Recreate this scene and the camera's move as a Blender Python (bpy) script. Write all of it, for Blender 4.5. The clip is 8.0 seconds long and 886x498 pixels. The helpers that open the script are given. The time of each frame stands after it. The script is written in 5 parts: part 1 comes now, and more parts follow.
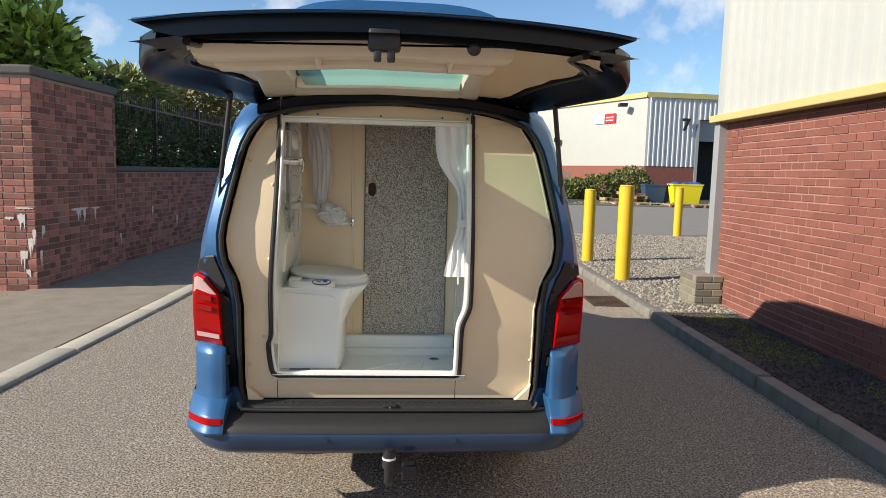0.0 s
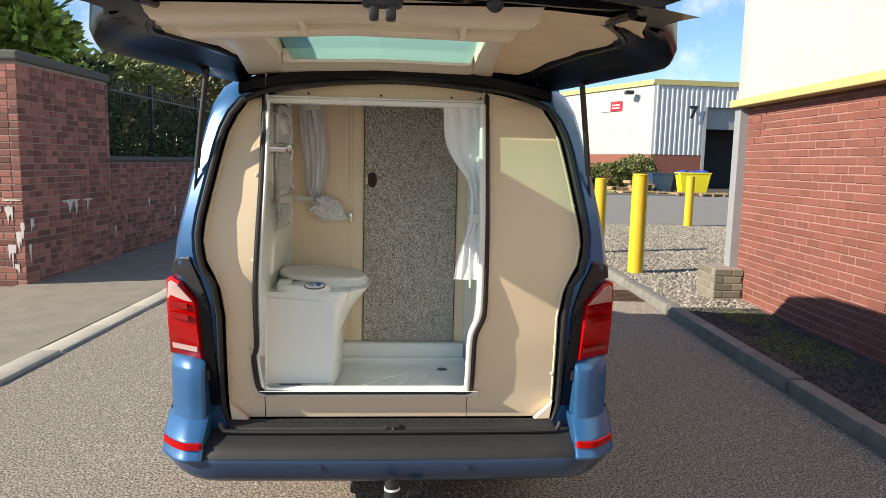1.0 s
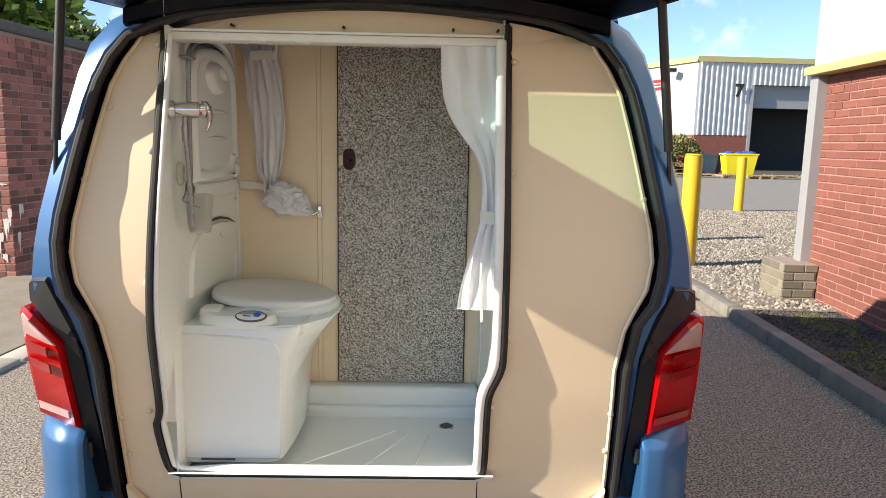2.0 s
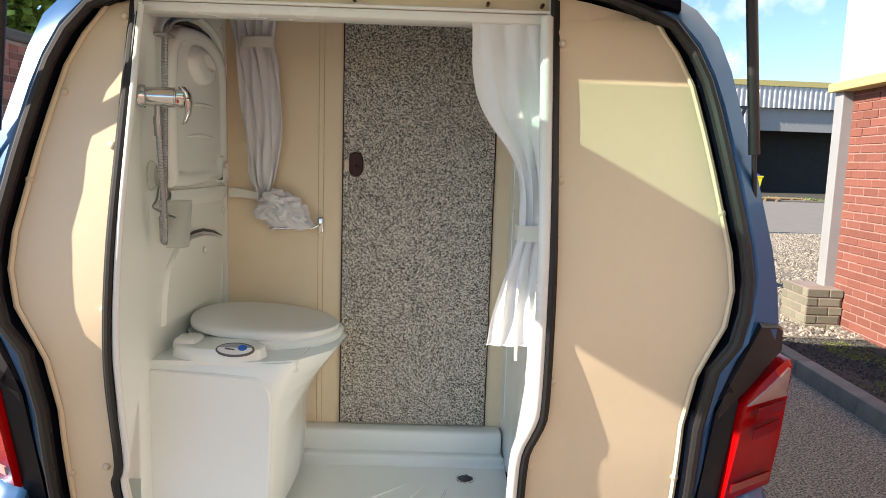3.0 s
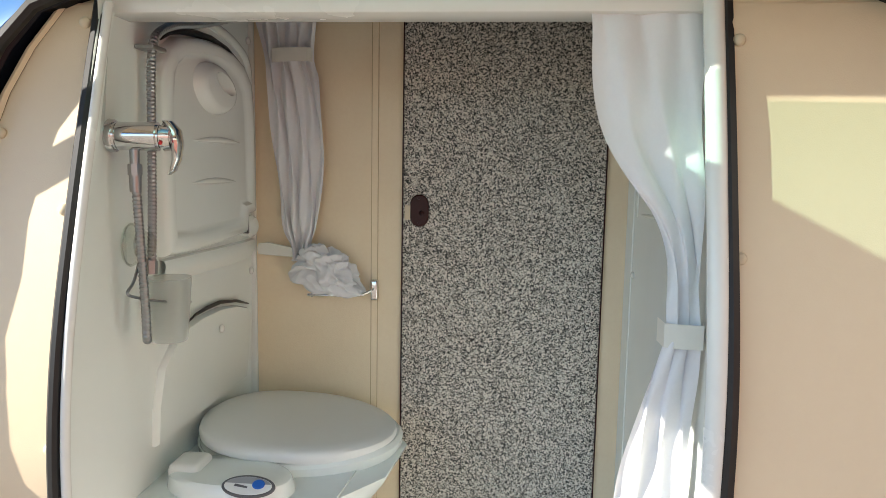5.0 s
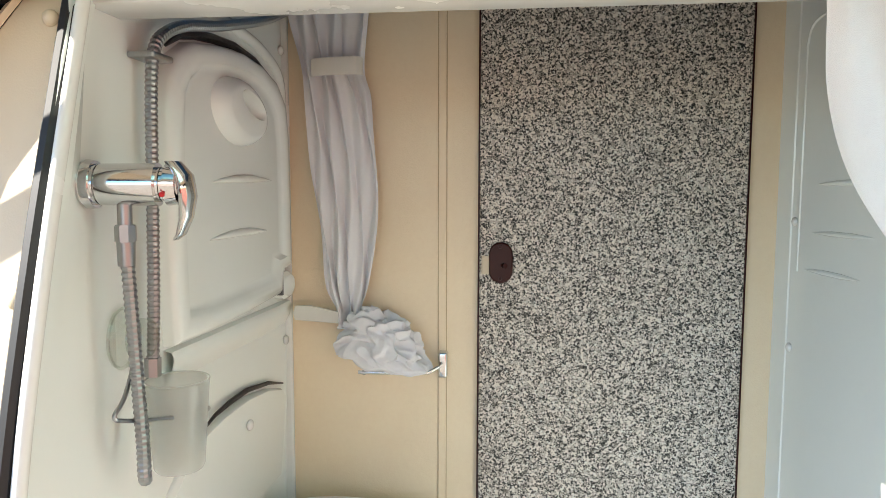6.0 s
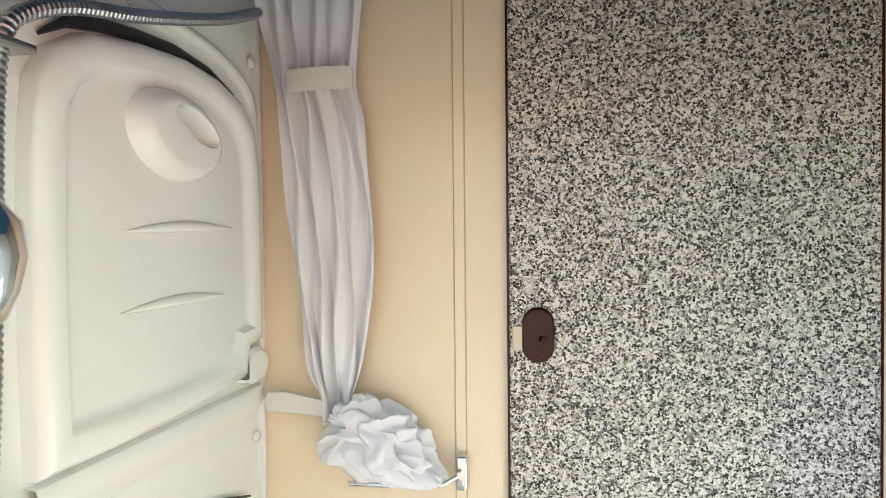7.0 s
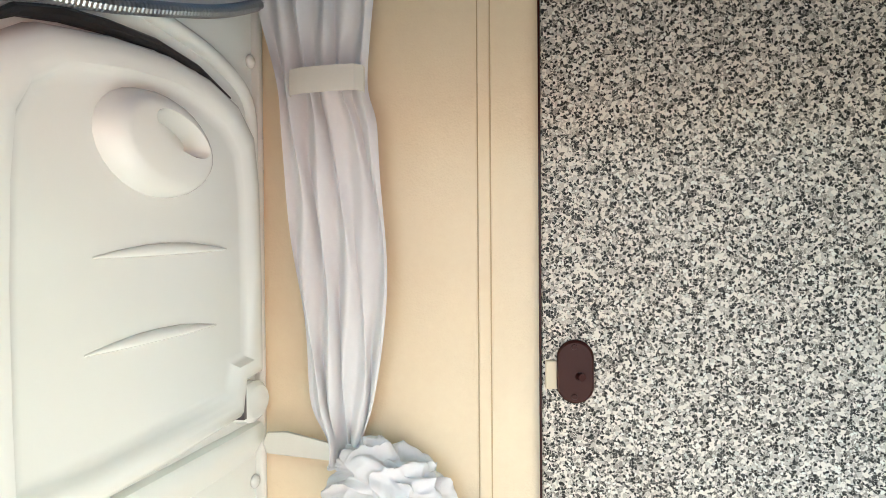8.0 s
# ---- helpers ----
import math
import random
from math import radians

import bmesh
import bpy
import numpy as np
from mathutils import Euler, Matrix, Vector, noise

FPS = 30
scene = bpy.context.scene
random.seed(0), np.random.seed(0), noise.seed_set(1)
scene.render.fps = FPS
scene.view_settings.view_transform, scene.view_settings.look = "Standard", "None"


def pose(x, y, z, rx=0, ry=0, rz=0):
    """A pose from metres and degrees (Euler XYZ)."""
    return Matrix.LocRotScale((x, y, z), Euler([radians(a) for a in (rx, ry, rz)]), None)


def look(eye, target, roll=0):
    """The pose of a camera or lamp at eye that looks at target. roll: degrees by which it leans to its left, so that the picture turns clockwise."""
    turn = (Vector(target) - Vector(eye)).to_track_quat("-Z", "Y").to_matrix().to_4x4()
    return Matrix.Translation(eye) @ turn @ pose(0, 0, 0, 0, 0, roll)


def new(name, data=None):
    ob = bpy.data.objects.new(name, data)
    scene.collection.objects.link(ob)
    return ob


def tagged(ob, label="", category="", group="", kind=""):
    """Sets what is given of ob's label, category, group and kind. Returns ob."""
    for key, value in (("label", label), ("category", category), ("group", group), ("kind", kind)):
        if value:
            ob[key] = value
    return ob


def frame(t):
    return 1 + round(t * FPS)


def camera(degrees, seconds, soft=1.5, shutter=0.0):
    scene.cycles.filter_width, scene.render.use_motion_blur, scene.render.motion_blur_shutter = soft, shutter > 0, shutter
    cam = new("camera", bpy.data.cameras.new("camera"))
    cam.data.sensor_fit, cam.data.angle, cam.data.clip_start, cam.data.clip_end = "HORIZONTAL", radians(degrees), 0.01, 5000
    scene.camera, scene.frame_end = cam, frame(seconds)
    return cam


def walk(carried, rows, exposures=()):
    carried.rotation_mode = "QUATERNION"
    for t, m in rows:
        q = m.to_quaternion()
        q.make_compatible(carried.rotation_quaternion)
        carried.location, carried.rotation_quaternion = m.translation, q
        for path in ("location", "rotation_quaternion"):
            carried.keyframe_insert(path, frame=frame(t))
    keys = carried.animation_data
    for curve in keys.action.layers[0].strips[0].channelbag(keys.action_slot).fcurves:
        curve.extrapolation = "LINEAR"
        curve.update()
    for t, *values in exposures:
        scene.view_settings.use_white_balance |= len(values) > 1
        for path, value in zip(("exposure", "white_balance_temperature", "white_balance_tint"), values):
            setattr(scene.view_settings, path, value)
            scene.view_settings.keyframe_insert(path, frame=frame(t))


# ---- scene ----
cam = camera(66.0, 8.0, soft=0.8)
PATH = [
    (0, (-0.004, -3.243, 1.740), (0.145, -1.260, 1.519), 1.51),
    (0.5, (-0.033, -3.038, 1.747), (0.112, -1.057, 1.511), 1.35),
    (1, (0.003, -2.827, 1.734), (0.140, -0.848, 1.482), 1.30),
    (1.5, (0.158, -2.306, 1.740), (0.216, -0.328, 1.449), 1.00),
    (1.7, (0.190, -2.068, 1.722), (0.229, -0.092, 1.416), 0.90),
    (2.8, (0.105, -1.577, 1.672), (0.143, 0.405, 1.386), 1.70),
    (3, (0.118, -1.489, 1.655), (0.151, 0.497, 1.402), 1.85),
    (3.5, (0.140, -1.345, 1.675), (0.135, 0.640, 1.408), 1.93),
    (4, (0.096, -1.369, 1.732), (0.025, 0.611, 1.462), 1.72),
    (4.5, (0.077, -1.167, 1.724), (-0.051, 0.813, 1.475), 1.56),
    (4.7, (0.080, -1.080, 1.725), (-0.070, 0.902, 1.485), 1.35),
    (5.8, (-0.047, -0.681, 1.767), (-0.255, 1.299, 1.578), 0.29),
    (6, (-0.084, -0.617, 1.774), (-0.313, 1.362, 1.596), 0.13),
    (6.5, (-0.089, -0.449, 1.783), (-0.411, 1.520, 1.641), -0.37),
    (7, (-0.094, -0.309, 1.776), (-0.427, 1.662, 1.733), -0.55),
    (7.5, (-0.083, -0.245, 1.793), (-0.480, 1.715, 1.758), -0.41),
    (8, (-0.117, -0.197, 1.796), (-0.506, 1.765, 1.766), -0.44),
]
walk(cam, [(t, look(eye, target, roll)) for t, eye, target, roll in PATH],
     exposures=[(0.0, 0.50, 6950, 9), (1.0, 0.72, 7000, 9), (1.5, 0.86, 7050, 11), (3.0, 1.14, 7150, 13), (3.5, 1.16, 7100, 13), (4.5, 1.2, 6750, 10), (6.0, 1.95, 6550, 9), (6.5, 2.28, 6550, 9), (7.5, 2.70, 6350, 8), (8.0, 2.80, 6300, 8)])

# ---- light ----
SUN_DIR = Vector((3.5, 1.0, -2.02)).normalized()
world = bpy.data.worlds.new("sky")
scene.world = world
world.use_nodes = True
wn, wl = world.node_tree.nodes, world.node_tree.links
wn.clear()
w_out = wn.new("ShaderNodeOutputWorld")
w_bg = wn.new("ShaderNodeBackground")
w_bg.inputs["Strength"].default_value = 0.12
w_sky = wn.new("ShaderNodeTexSky")
w_sky.sky_type = "NISHITA"
w_sky.sun_disc = False
w_sky.dust_density, w_sky.ozone_density = 0.2, 6.0
w_sky.sun_elevation = math.asin(-SUN_DIR.z)
w_sky.sun_rotation = math.atan2(-SUN_DIR.x, -SUN_DIR.y)
w_noise = wn.new("ShaderNodeTexNoise")
w_noise.inputs["Scale"].default_value = 4.2
w_noise.inputs["Detail"].default_value = 9
w_noise.inputs["Roughness"].default_value = 0.55
w_ramp = wn.new("ShaderNodeValToRGB")
w_ramp.color_ramp.elements[0].position, w_ramp.color_ramp.elements[1].position = 0.56, 0.70
w_mix = wn.new("ShaderNodeMixRGB")
w_mix.inputs["Color2"].default_value = (6.5, 6.6, 6.9, 1)
wl.new(w_noise.outputs["Fac"], w_ramp.inputs["Fac"])
wl.new(w_ramp.outputs["Color"], w_mix.inputs["Fac"])
wl.new(w_sky.outputs["Color"], w_mix.inputs["Color1"])
wl.new(w_mix.outputs["Color"], w_bg.inputs["Color"])
wl.new(w_bg.outputs["Background"], w_out.inputs["Surface"])
sun = new("sun", bpy.data.lights.new("sun", "SUN"))
sun.data.energy, sun.data.angle, sun.data.color = 5.0, radians(0.53), (1.0, 0.94, 0.85)
sun.rotation_euler = SUN_DIR.to_track_quat("-Z", "Y").to_euler()


# ---- materials ----
def material(name, base, rough=0.5, metal=0.0, second=None, scale=8.0, amount=0.5, detail=4.0, bump=0.0, bump_scale=60.0, coat=0.0, rough_var=0.0, spec=0.5):
    """Principled surface with two scales of colour variation and a fine relief, in object metres."""
    m = bpy.data.materials.new(name)
    m.use_nodes = True
    n, l = m.node_tree.nodes, m.node_tree.links
    b = n["Principled BSDF"]
    b.inputs["Base Color"].default_value = (*base, 1)
    b.inputs["Roughness"].default_value, b.inputs["Metallic"].default_value = rough, metal
    b.inputs["Coat Weight"].default_value = coat
    b.inputs["Specular IOR Level"].default_value = spec
    b.inputs["Coat Roughness"].default_value = 0.06
    tc = n.new("ShaderNodeTexCoord")
    if second is not None:
        big = n.new("ShaderNodeTexNoise")
        big.inputs["Scale"].default_value, big.inputs["Detail"].default_value = scale, detail
        fine = n.new("ShaderNodeTexNoise")
        fine.inputs["Scale"].default_value, fine.inputs["Detail"].default_value = scale * 9, 3
        mean = n.new("ShaderNodeMath")
        mean.operation = "MULTIPLY_ADD"
        mean.inputs[1].default_value = 0.4
        half = n.new("ShaderNodeMath")
        half.operation = "MULTIPLY"
        half.inputs[1].default_value = 0.6
        ramp = n.new("ShaderNodeValToRGB")
        ramp.color_ramp.elements[0].position, ramp.color_ramp.elements[1].position = 0.5 - amount * 0.4, 0.5 + amount * 0.4
        ramp.color_ramp.elements[0].color, ramp.color_ramp.elements[1].color = (*base, 1), (*second, 1)
        l.new(tc.outputs["Object"], big.inputs["Vector"])
        l.new(tc.outputs["Object"], fine.inputs["Vector"])
        l.new(big.outputs["Fac"], half.inputs[0])
        l.new(fine.outputs["Fac"], mean.inputs[0])
        l.new(half.outputs[0], mean.inputs[2])
        l.new(mean.outputs[0], ramp.inputs["Fac"])
        l.new(ramp.outputs["Color"], b.inputs["Base Color"])
        if rough_var:
            rr = n.new("ShaderNodeMapRange")
            rr.inputs["To Min"].default_value, rr.inputs["To Max"].default_value = rough - rough_var, rough + rough_var
            l.new(big.outputs["Fac"], rr.inputs["Value"])
            l.new(rr.outputs["Result"], b.inputs["Roughness"])
    if bump:
        nz = n.new("ShaderNodeTexNoise")
        nz.inputs["Scale"].default_value, nz.inputs["Detail"].default_value = bump_scale, 3
        bp = n.new("ShaderNodeBump")
        bp.inputs["Strength"].default_value, bp.inputs["Distance"].default_value = min(1.0, bump), 0.004
        l.new(tc.outputs["Object"], nz.inputs["Vector"])
        l.new(nz.outputs["Fac"], bp.inputs["Height"])
        l.new(bp.outputs["Normal"], b.inputs["Normal"])
    return m


def random_tint(m, spread=0.35):
    """Varies the base colour from piece to piece."""
    n, l = m.node_tree.nodes, m.node_tree.links
    b = n["Principled BSDF"]
    info, geo = n.new("ShaderNodeObjectInfo"), n.new("ShaderNodeNewGeometry")
    add = n.new("ShaderNodeMath")
    add.operation = "ADD"
    frac = n.new("ShaderNodeMath")
    frac.operation = "FRACT"
    rng = n.new("ShaderNodeMapRange")
    rng.inputs["To Min"].default_value, rng.inputs["To Max"].default_value = 1 - spread, 1 + spread
    hsv = n.new("ShaderNodeHueSaturation")
    link = b.inputs["Base Color"].links
    if link:
        l.new(link[0].from_socket, hsv.inputs["Color"])
    else:
        hsv.inputs["Color"].default_value = b.inputs["Base Color"].default_value
    l.new(info.outputs["Random"], add.inputs[0])
    l.new(geo.outputs["Random Per Island"], add.inputs[1])
    l.new(add.outputs[0], frac.inputs[0])
    l.new(frac.outputs[0], rng.inputs["Value"])
    l.new(rng.outputs["Result"], hsv.inputs["Value"])
    l.new(hsv.outputs["Color"], b.inputs["Base Color"])
    return m


def chip_material(name):
    """Speckled laminate: grey and black angular chips of two sizes set in a pale ground."""
    m = bpy.data.materials.new(name)
    m.use_nodes = True
    n, l = m.node_tree.nodes, m.node_tree.links
    b = n["Principled BSDF"]
    b.inputs["Roughness"].default_value, b.inputs["Specular IOR Level"].default_value = 0.45, 0.3
    tc = n.new("ShaderNodeTexCoord")
    warp = n.new("ShaderNodeTexNoise")
    warp.inputs["Scale"].default_value, warp.inputs["Detail"].default_value = 210, 2
    mixv = n.new("ShaderNodeMixRGB")
    mixv.blend_type = "ADD"
    mixv.inputs["Fac"].default_value = 0.005
    cloud = n.new("ShaderNodeTexNoise")
    cloud.inputs["Scale"].default_value = 26
    ground = n.new("ShaderNodeMixRGB")
    ground.inputs["Color1"].default_value, ground.inputs["Color2"].default_value = (0.65, 0.588, 0.505, 1), (0.735, 0.67, 0.58, 1)
    l.new(tc.outputs["Object"], warp.inputs["Vector"])
    l.new(tc.outputs["Object"], cloud.inputs["Vector"])
    l.new(cloud.outputs["Fac"], ground.inputs["Fac"])
    l.new(tc.outputs["Object"], mixv.inputs["Color1"])
    l.new(warp.outputs["Color"], mixv.inputs["Color2"])
    last = ground
    for scale, share, edge, stops in ((290.0, 0.72, 0.03, ((0.0, (0.05, 0.048, 0.042)), (0.13, (0.135, 0.118, 0.10)), (0.30, (0.275, 0.243, 0.208)), (0.46, (0.45, 0.403, 0.345)))),
                                      (330.0, 0.34, 0.05, ((0.0, (0.010, 0.010, 0.009)), (0.20, (0.045, 0.043, 0.038)), (0.25, (0.70, 0.68, 0.61)), (0.30, (0.50, 0.48, 0.42))))):
        cell, rim = n.new("ShaderNodeTexVoronoi"), n.new("ShaderNodeTexVoronoi")
        rim.feature = "DISTANCE_TO_EDGE"
        for v in (cell, rim):
            v.inputs["Scale"].default_value = scale
            l.new(mixv.outputs["Color"], v.inputs["Vector"])
        sep = n.new("ShaderNodeSeparateColor")
        ramp = n.new("ShaderNodeValToRGB")
        ramp.color_ramp.interpolation = "CONSTANT"
        while len(ramp.color_ramp.elements) < len(stops):
            ramp.color_ramp.elements.new(0.5)
        for e, (p, c) in zip(ramp.color_ramp.elements, stops):
            e.position, e.color = p, (*c, 1)
        l.new(cell.outputs["Color"], sep.inputs["Color"])
        l.new(sep.outputs["Red"], ramp.inputs["Fac"])
        chosen, inside, both = (n.new("ShaderNodeMath") for _ in range(3))
        chosen.operation, inside.operation, both.operation = "LESS_THAN", "GREATER_THAN", "MULTIPLY"
        chosen.inputs[1].default_value, inside.inputs[1].default_value = share, edge
        l.new(sep.outputs["Red"], chosen.inputs[0])
        l.new(rim.outputs["Distance"], inside.inputs[0])
        l.new(chosen.outputs[0], both.inputs[0])
        l.new(inside.outputs[0], both.inputs[1])
        mx = n.new("ShaderNodeMixRGB")
        l.new(both.outputs[0], mx.inputs["Fac"])
        l.new(last.outputs["Color"], mx.inputs["Color1"])
        l.new(ramp.outputs["Color"], mx.inputs["Color2"])
        last = mx
    l.new(last.outputs["Color"], b.inputs["Base Color"])
    return m


def glass_material(name, tint, rough=0.0, translucence=0.0):
    m = bpy.data.materials.new(name)
    m.use_nodes = True
    n, l = m.node_tree.nodes, m.node_tree.links
    n.clear()
    out, tr, gl, mx, fr = (n.new("ShaderNode" + k) for k in ("OutputMaterial", "BsdfTransparent", "BsdfGlossy", "MixShader", "Value"))
    tr.inputs["Color"].default_value = (*tint, 1)
    gl.inputs["Roughness"].default_value = rough
    fr.outputs[0].default_value = 0.07
    l.new(fr.outputs[0], mx.inputs["Fac"])
    l.new(tr.outputs["BSDF"], mx.inputs[1])
    l.new(gl.outputs["BSDF"], mx.inputs[2])
    if translucence:
        tl, add = n.new("ShaderNodeBsdfTranslucent"), n.new("ShaderNodeMixShader")
        tl.inputs["Color"].default_value = (tint[0] * 0.9, tint[1], tint[2], 1)
        add.inputs["Fac"].default_value = translucence
        l.new(mx.outputs["Shader"], add.inputs[1])
        l.new(tl.outputs["BSDF"], add.inputs[2])
        l.new(add.outputs["Shader"], out.inputs["Surface"])
    else:
        l.new(mx.outputs["Shader"], out.inputs["Surface"])
    return m

def frosted_material(name, tint, haze):
    """Thin frosted plastic: mostly see-through, with a milky share that lets light through."""
    m = glass_material(name, tint, 0.25, haze)
    m.node_tree.nodes["Translucent BSDF"].inputs["Color"].default_value = (*tint, 1)
    return m


BLUE = material("blue_metallic_paint", (0.022, 0.10, 0.24), 0.34, 0.25, (0.027, 0.115, 0.265), 3, 0.8, coat=0.3)
BLUE_DARK = material("dark_blue_paint", (0.014, 0.036, 0.085), 0.42, 0.2, (0.017, 0.043, 0.10), 4, 0.8, coat=0.4)
BLACK = material("black_trim_plastic", (0.012, 0.012, 0.014), 0.42, 0, (0.02, 0.02, 0.022), 20, 0.7, bump=0.2, bump_scale=900)
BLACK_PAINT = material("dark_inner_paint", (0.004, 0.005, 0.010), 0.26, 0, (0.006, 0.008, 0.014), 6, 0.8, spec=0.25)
SILL = material("grained_sill_plastic", (0.017, 0.0175, 0.019), 0.55, 0, (0.027, 0.0275, 0.03), 25, 0.8, spec=0.35, bump=0.35, bump_scale=700)
RUBBER = material("rubber_seal", (0.009, 0.009, 0.010), 0.55, 0, (0.016, 0.016, 0.016), 30, 0.7)
CREAM = material("cream_laminate", (0.71, 0.57, 0.395), 0.42, 0, (0.75, 0.615, 0.435), 5, 0.9, bump=0.08, bump_scale=500, rough_var=0.06)
CREAM_WALL = material("mottled_cream_wallboard", (0.79, 0.63, 0.43), 0.45, 0, (0.86, 0.72, 0.51), 11, 0.9, 6, bump=0.15, bump_scale=420)
CREAM_EDGE = material("cream_edge_trim", (0.63, 0.53, 0.37), 0.4, 0, (0.67, 0.57, 0.41), 9, 0.8)
WHITE = material("white_moulded_plastic", (0.80, 0.84, 0.805), 0.24, 0, (0.825, 0.865, 0.83), 6, 0.9, rough_var=0.05, coat=0.3)
WHITE_FRAME = material("white_gelcoat_frame", (0.74, 0.74, 0.70), 0.26, 0, (0.78, 0.78, 0.745), 10, 0.9, rough_var=0.05)
LID = material("grey_white_seat_plastic", (0.76, 0.76, 0.725), 0.28, 0, (0.785, 0.785, 0.75), 7, 0.8)
TRAY = material("pale_tray_plastic", (0.78, 0.80, 0.765), 0.2, 0, (0.81, 0.83, 0.795), 8, 0.9, coat=0.3)
MOULD = material("cream_white_door_moulding", (0.74, 0.68, 0.57), 0.34, 0, (0.78, 0.72, 0.61), 5, 0.9)
CLOTH = material("white_curtain_cloth", (0.74, 0.73, 0.74), 0.92, 0, (0.79, 0.785, 0.79), 30, 0.8, bump=0.3, bump_scale=1400, spec=0.1)
TIE = material("off_white_strap", (0.66, 0.64, 0.57), 0.5, 0, (0.70, 0.68, 0.61), 40, 0.7)
CHROME = material("chrome", (0.70, 0.70, 0.70), 0.1, 1.0)
STEEL = material("steel_hose", (0.38, 0.39, 0.395), 0.33, 1.0)
BROWN = material("brown_latch_plastic", (0.035, 0.007, 0.005), 0.38, 0, (0.045, 0.010, 0.006), 60, 0.7, spec=0.25)
CHIPS = chip_material("speckled_chip_laminate")
RED_LENS = material("red_lamp_lens", (0.30, 0.001, 0.002), 0.22, 0, (0.40, 0.003, 0.004), 22, 0.9, spec=0.15)
RED_DARK = material("deep_red_lamp_band", (0.19, 0.001, 0.003), 0.12, 0, (0.23, 0.002, 0.004), 30, 0.8, spec=0.3)
CLEAR_LENS = material("clear_ribbed_lamp_lens", (0.42, 0.27, 0.26), 0.12, 0, (0.50, 0.34, 0.33), 40, 0.8, spec=0.4)
DARK_GLASS = material("dark_privacy_glass", (0.006, 0.008, 0.010), 0.04, 0, coat=1.0)
TYRE = material("tyre_rubber", (0.018, 0.018, 0.018), 0.75, 0, (0.03, 0.03, 0.03), 20, 0.8)
ALLOY = material("alloy_wheel", (0.42, 0.42, 0.43), 0.28, 0.9)
BLUE_DOT = material("blue_button_plastic", (0.012, 0.12, 0.48), 0.3)
BAR_GREY = material("print_and_gap_grey", (0.10, 0.10, 0.105), 0.5)
BAR_WHITE = material("printed_white_ink", (0.7, 0.7, 0.68), 0.5)
FROST = frosted_material("frosted_plastic", (0.95, 0.955, 0.945), 0.35)
TINT_GLASS = glass_material("green_tinted_glass", (0.58, 0.86, 0.76), translucence=0.40)
OUTER_GLASS = glass_material("outer_window_glass", (0.86, 0.95, 0.92))
CLEAR_PLASTIC = glass_material("clear_suction_plastic", (0.92, 0.93, 0.91), 0.05)
ASPHALT = material("old_asphalt", (0.055, 0.048, 0.041), 0.95, 0, (0.42, 0.35, 0.27), 80, 0.14, 8, bump=0.6, bump_scale=200)
ASPHALT_FAR = material("worn_pale_asphalt", (0.17, 0.156, 0.138), 0.9, 0, (0.25, 0.23, 0.20), 2, 0.8, 6)
PAVING = material("weathered_pavement_asphalt", (0.16, 0.136, 0.104), 0.9, 0, (0.30, 0.255, 0.195), 3.5, 0.7, 8, bump=0.7, bump_scale=90)
KERB = random_tint(material("concrete_kerb", (0.12, 0.115, 0.10), 0.85, 0, (0.25, 0.235, 0.20), 7, 0.7, 8, bump=0.6, bump_scale=120), 0.15)
KERB_PALE = random_tint(material("pale_concrete_edging", (0.33, 0.295, 0.235), 0.85, 0, (0.46, 0.42, 0.34), 7, 0.7, 8, bump=0.5, bump_scale=120), 0.12)
SOIL = material("dark_mulch_soil", (0.028, 0.025, 0.020), 0.95, 0, (0.085, 0.08, 0.055), 5, 0.5, 8, bump=1.0, bump_scale=50)
GRAVEL_BED = material("gravel_bed", (0.12, 0.105, 0.085), 0.95, 0, (0.24, 0.21, 0.17), 14, 0.6, 8, bump=1.0, bump_scale=45)
PEBBLE = random_tint(material("gravel_stone", (0.26, 0.232, 0.19), 0.85), 0.55)
CHIPPING = random_tint(material("dark_stone_chipping", (0.055, 0.053, 0.047), 0.9), 0.6)
AGGREGATE = random_tint(material("asphalt_aggregate_stone", (0.34, 0.29, 0.23), 0.9), 0.6)
MOSS = random_tint(material("moss_and_weed", (0.11, 0.13, 0.02), 0.95), 0.5)
BRICK_L = random_tint(material("weathered_red_brick", (0.20, 0.072, 0.054), 0.85, 0, (0.31, 0.125, 0.095), 5, 0.5, 6, bump=0.7, bump_scale=120), 0.48)
BRICK_R = random_tint(material("smooth_red_brick", (0.185, 0.062, 0.043), 0.8, 0, (0.24, 0.086, 0.062), 3, 0.6, 6, bump=0.6, bump_scale=140), 0.13)
BRICK_GREY = random_tint(material("mossy_grey_brick", (0.22, 0.20, 0.155), 0.9, 0, (0.14, 0.14, 0.09), 6, 0.7, 6, bump=0.6, bump_scale=90), 0.3)
MORTAR = material("pale_mortar", (0.22, 0.165, 0.135), 0.95, 0, (0.31, 0.25, 0.21), 9, 0.7)
MORTAR_R = material("pinkish_mortar", (0.30, 0.165, 0.135), 0.95, 0, (0.36, 0.21, 0.175), 9, 0.7)
MORTAR_D = material("dark_mortar", (0.22, 0.175, 0.15), 0.95, 0, (0.34, 0.28, 0.24), 9, 0.7)
COPING = material("dark_coping_stone", (0.075, 0.07, 0.066), 0.9, 0, (0.12, 0.112, 0.10), 6, 0.7, bump=0.5, bump_scale=80)
LIME = material("white_lime_stain", (0.72, 0.69, 0.64), 0.95, 0, (0.5, 0.42, 0.38), 18, 0.6)
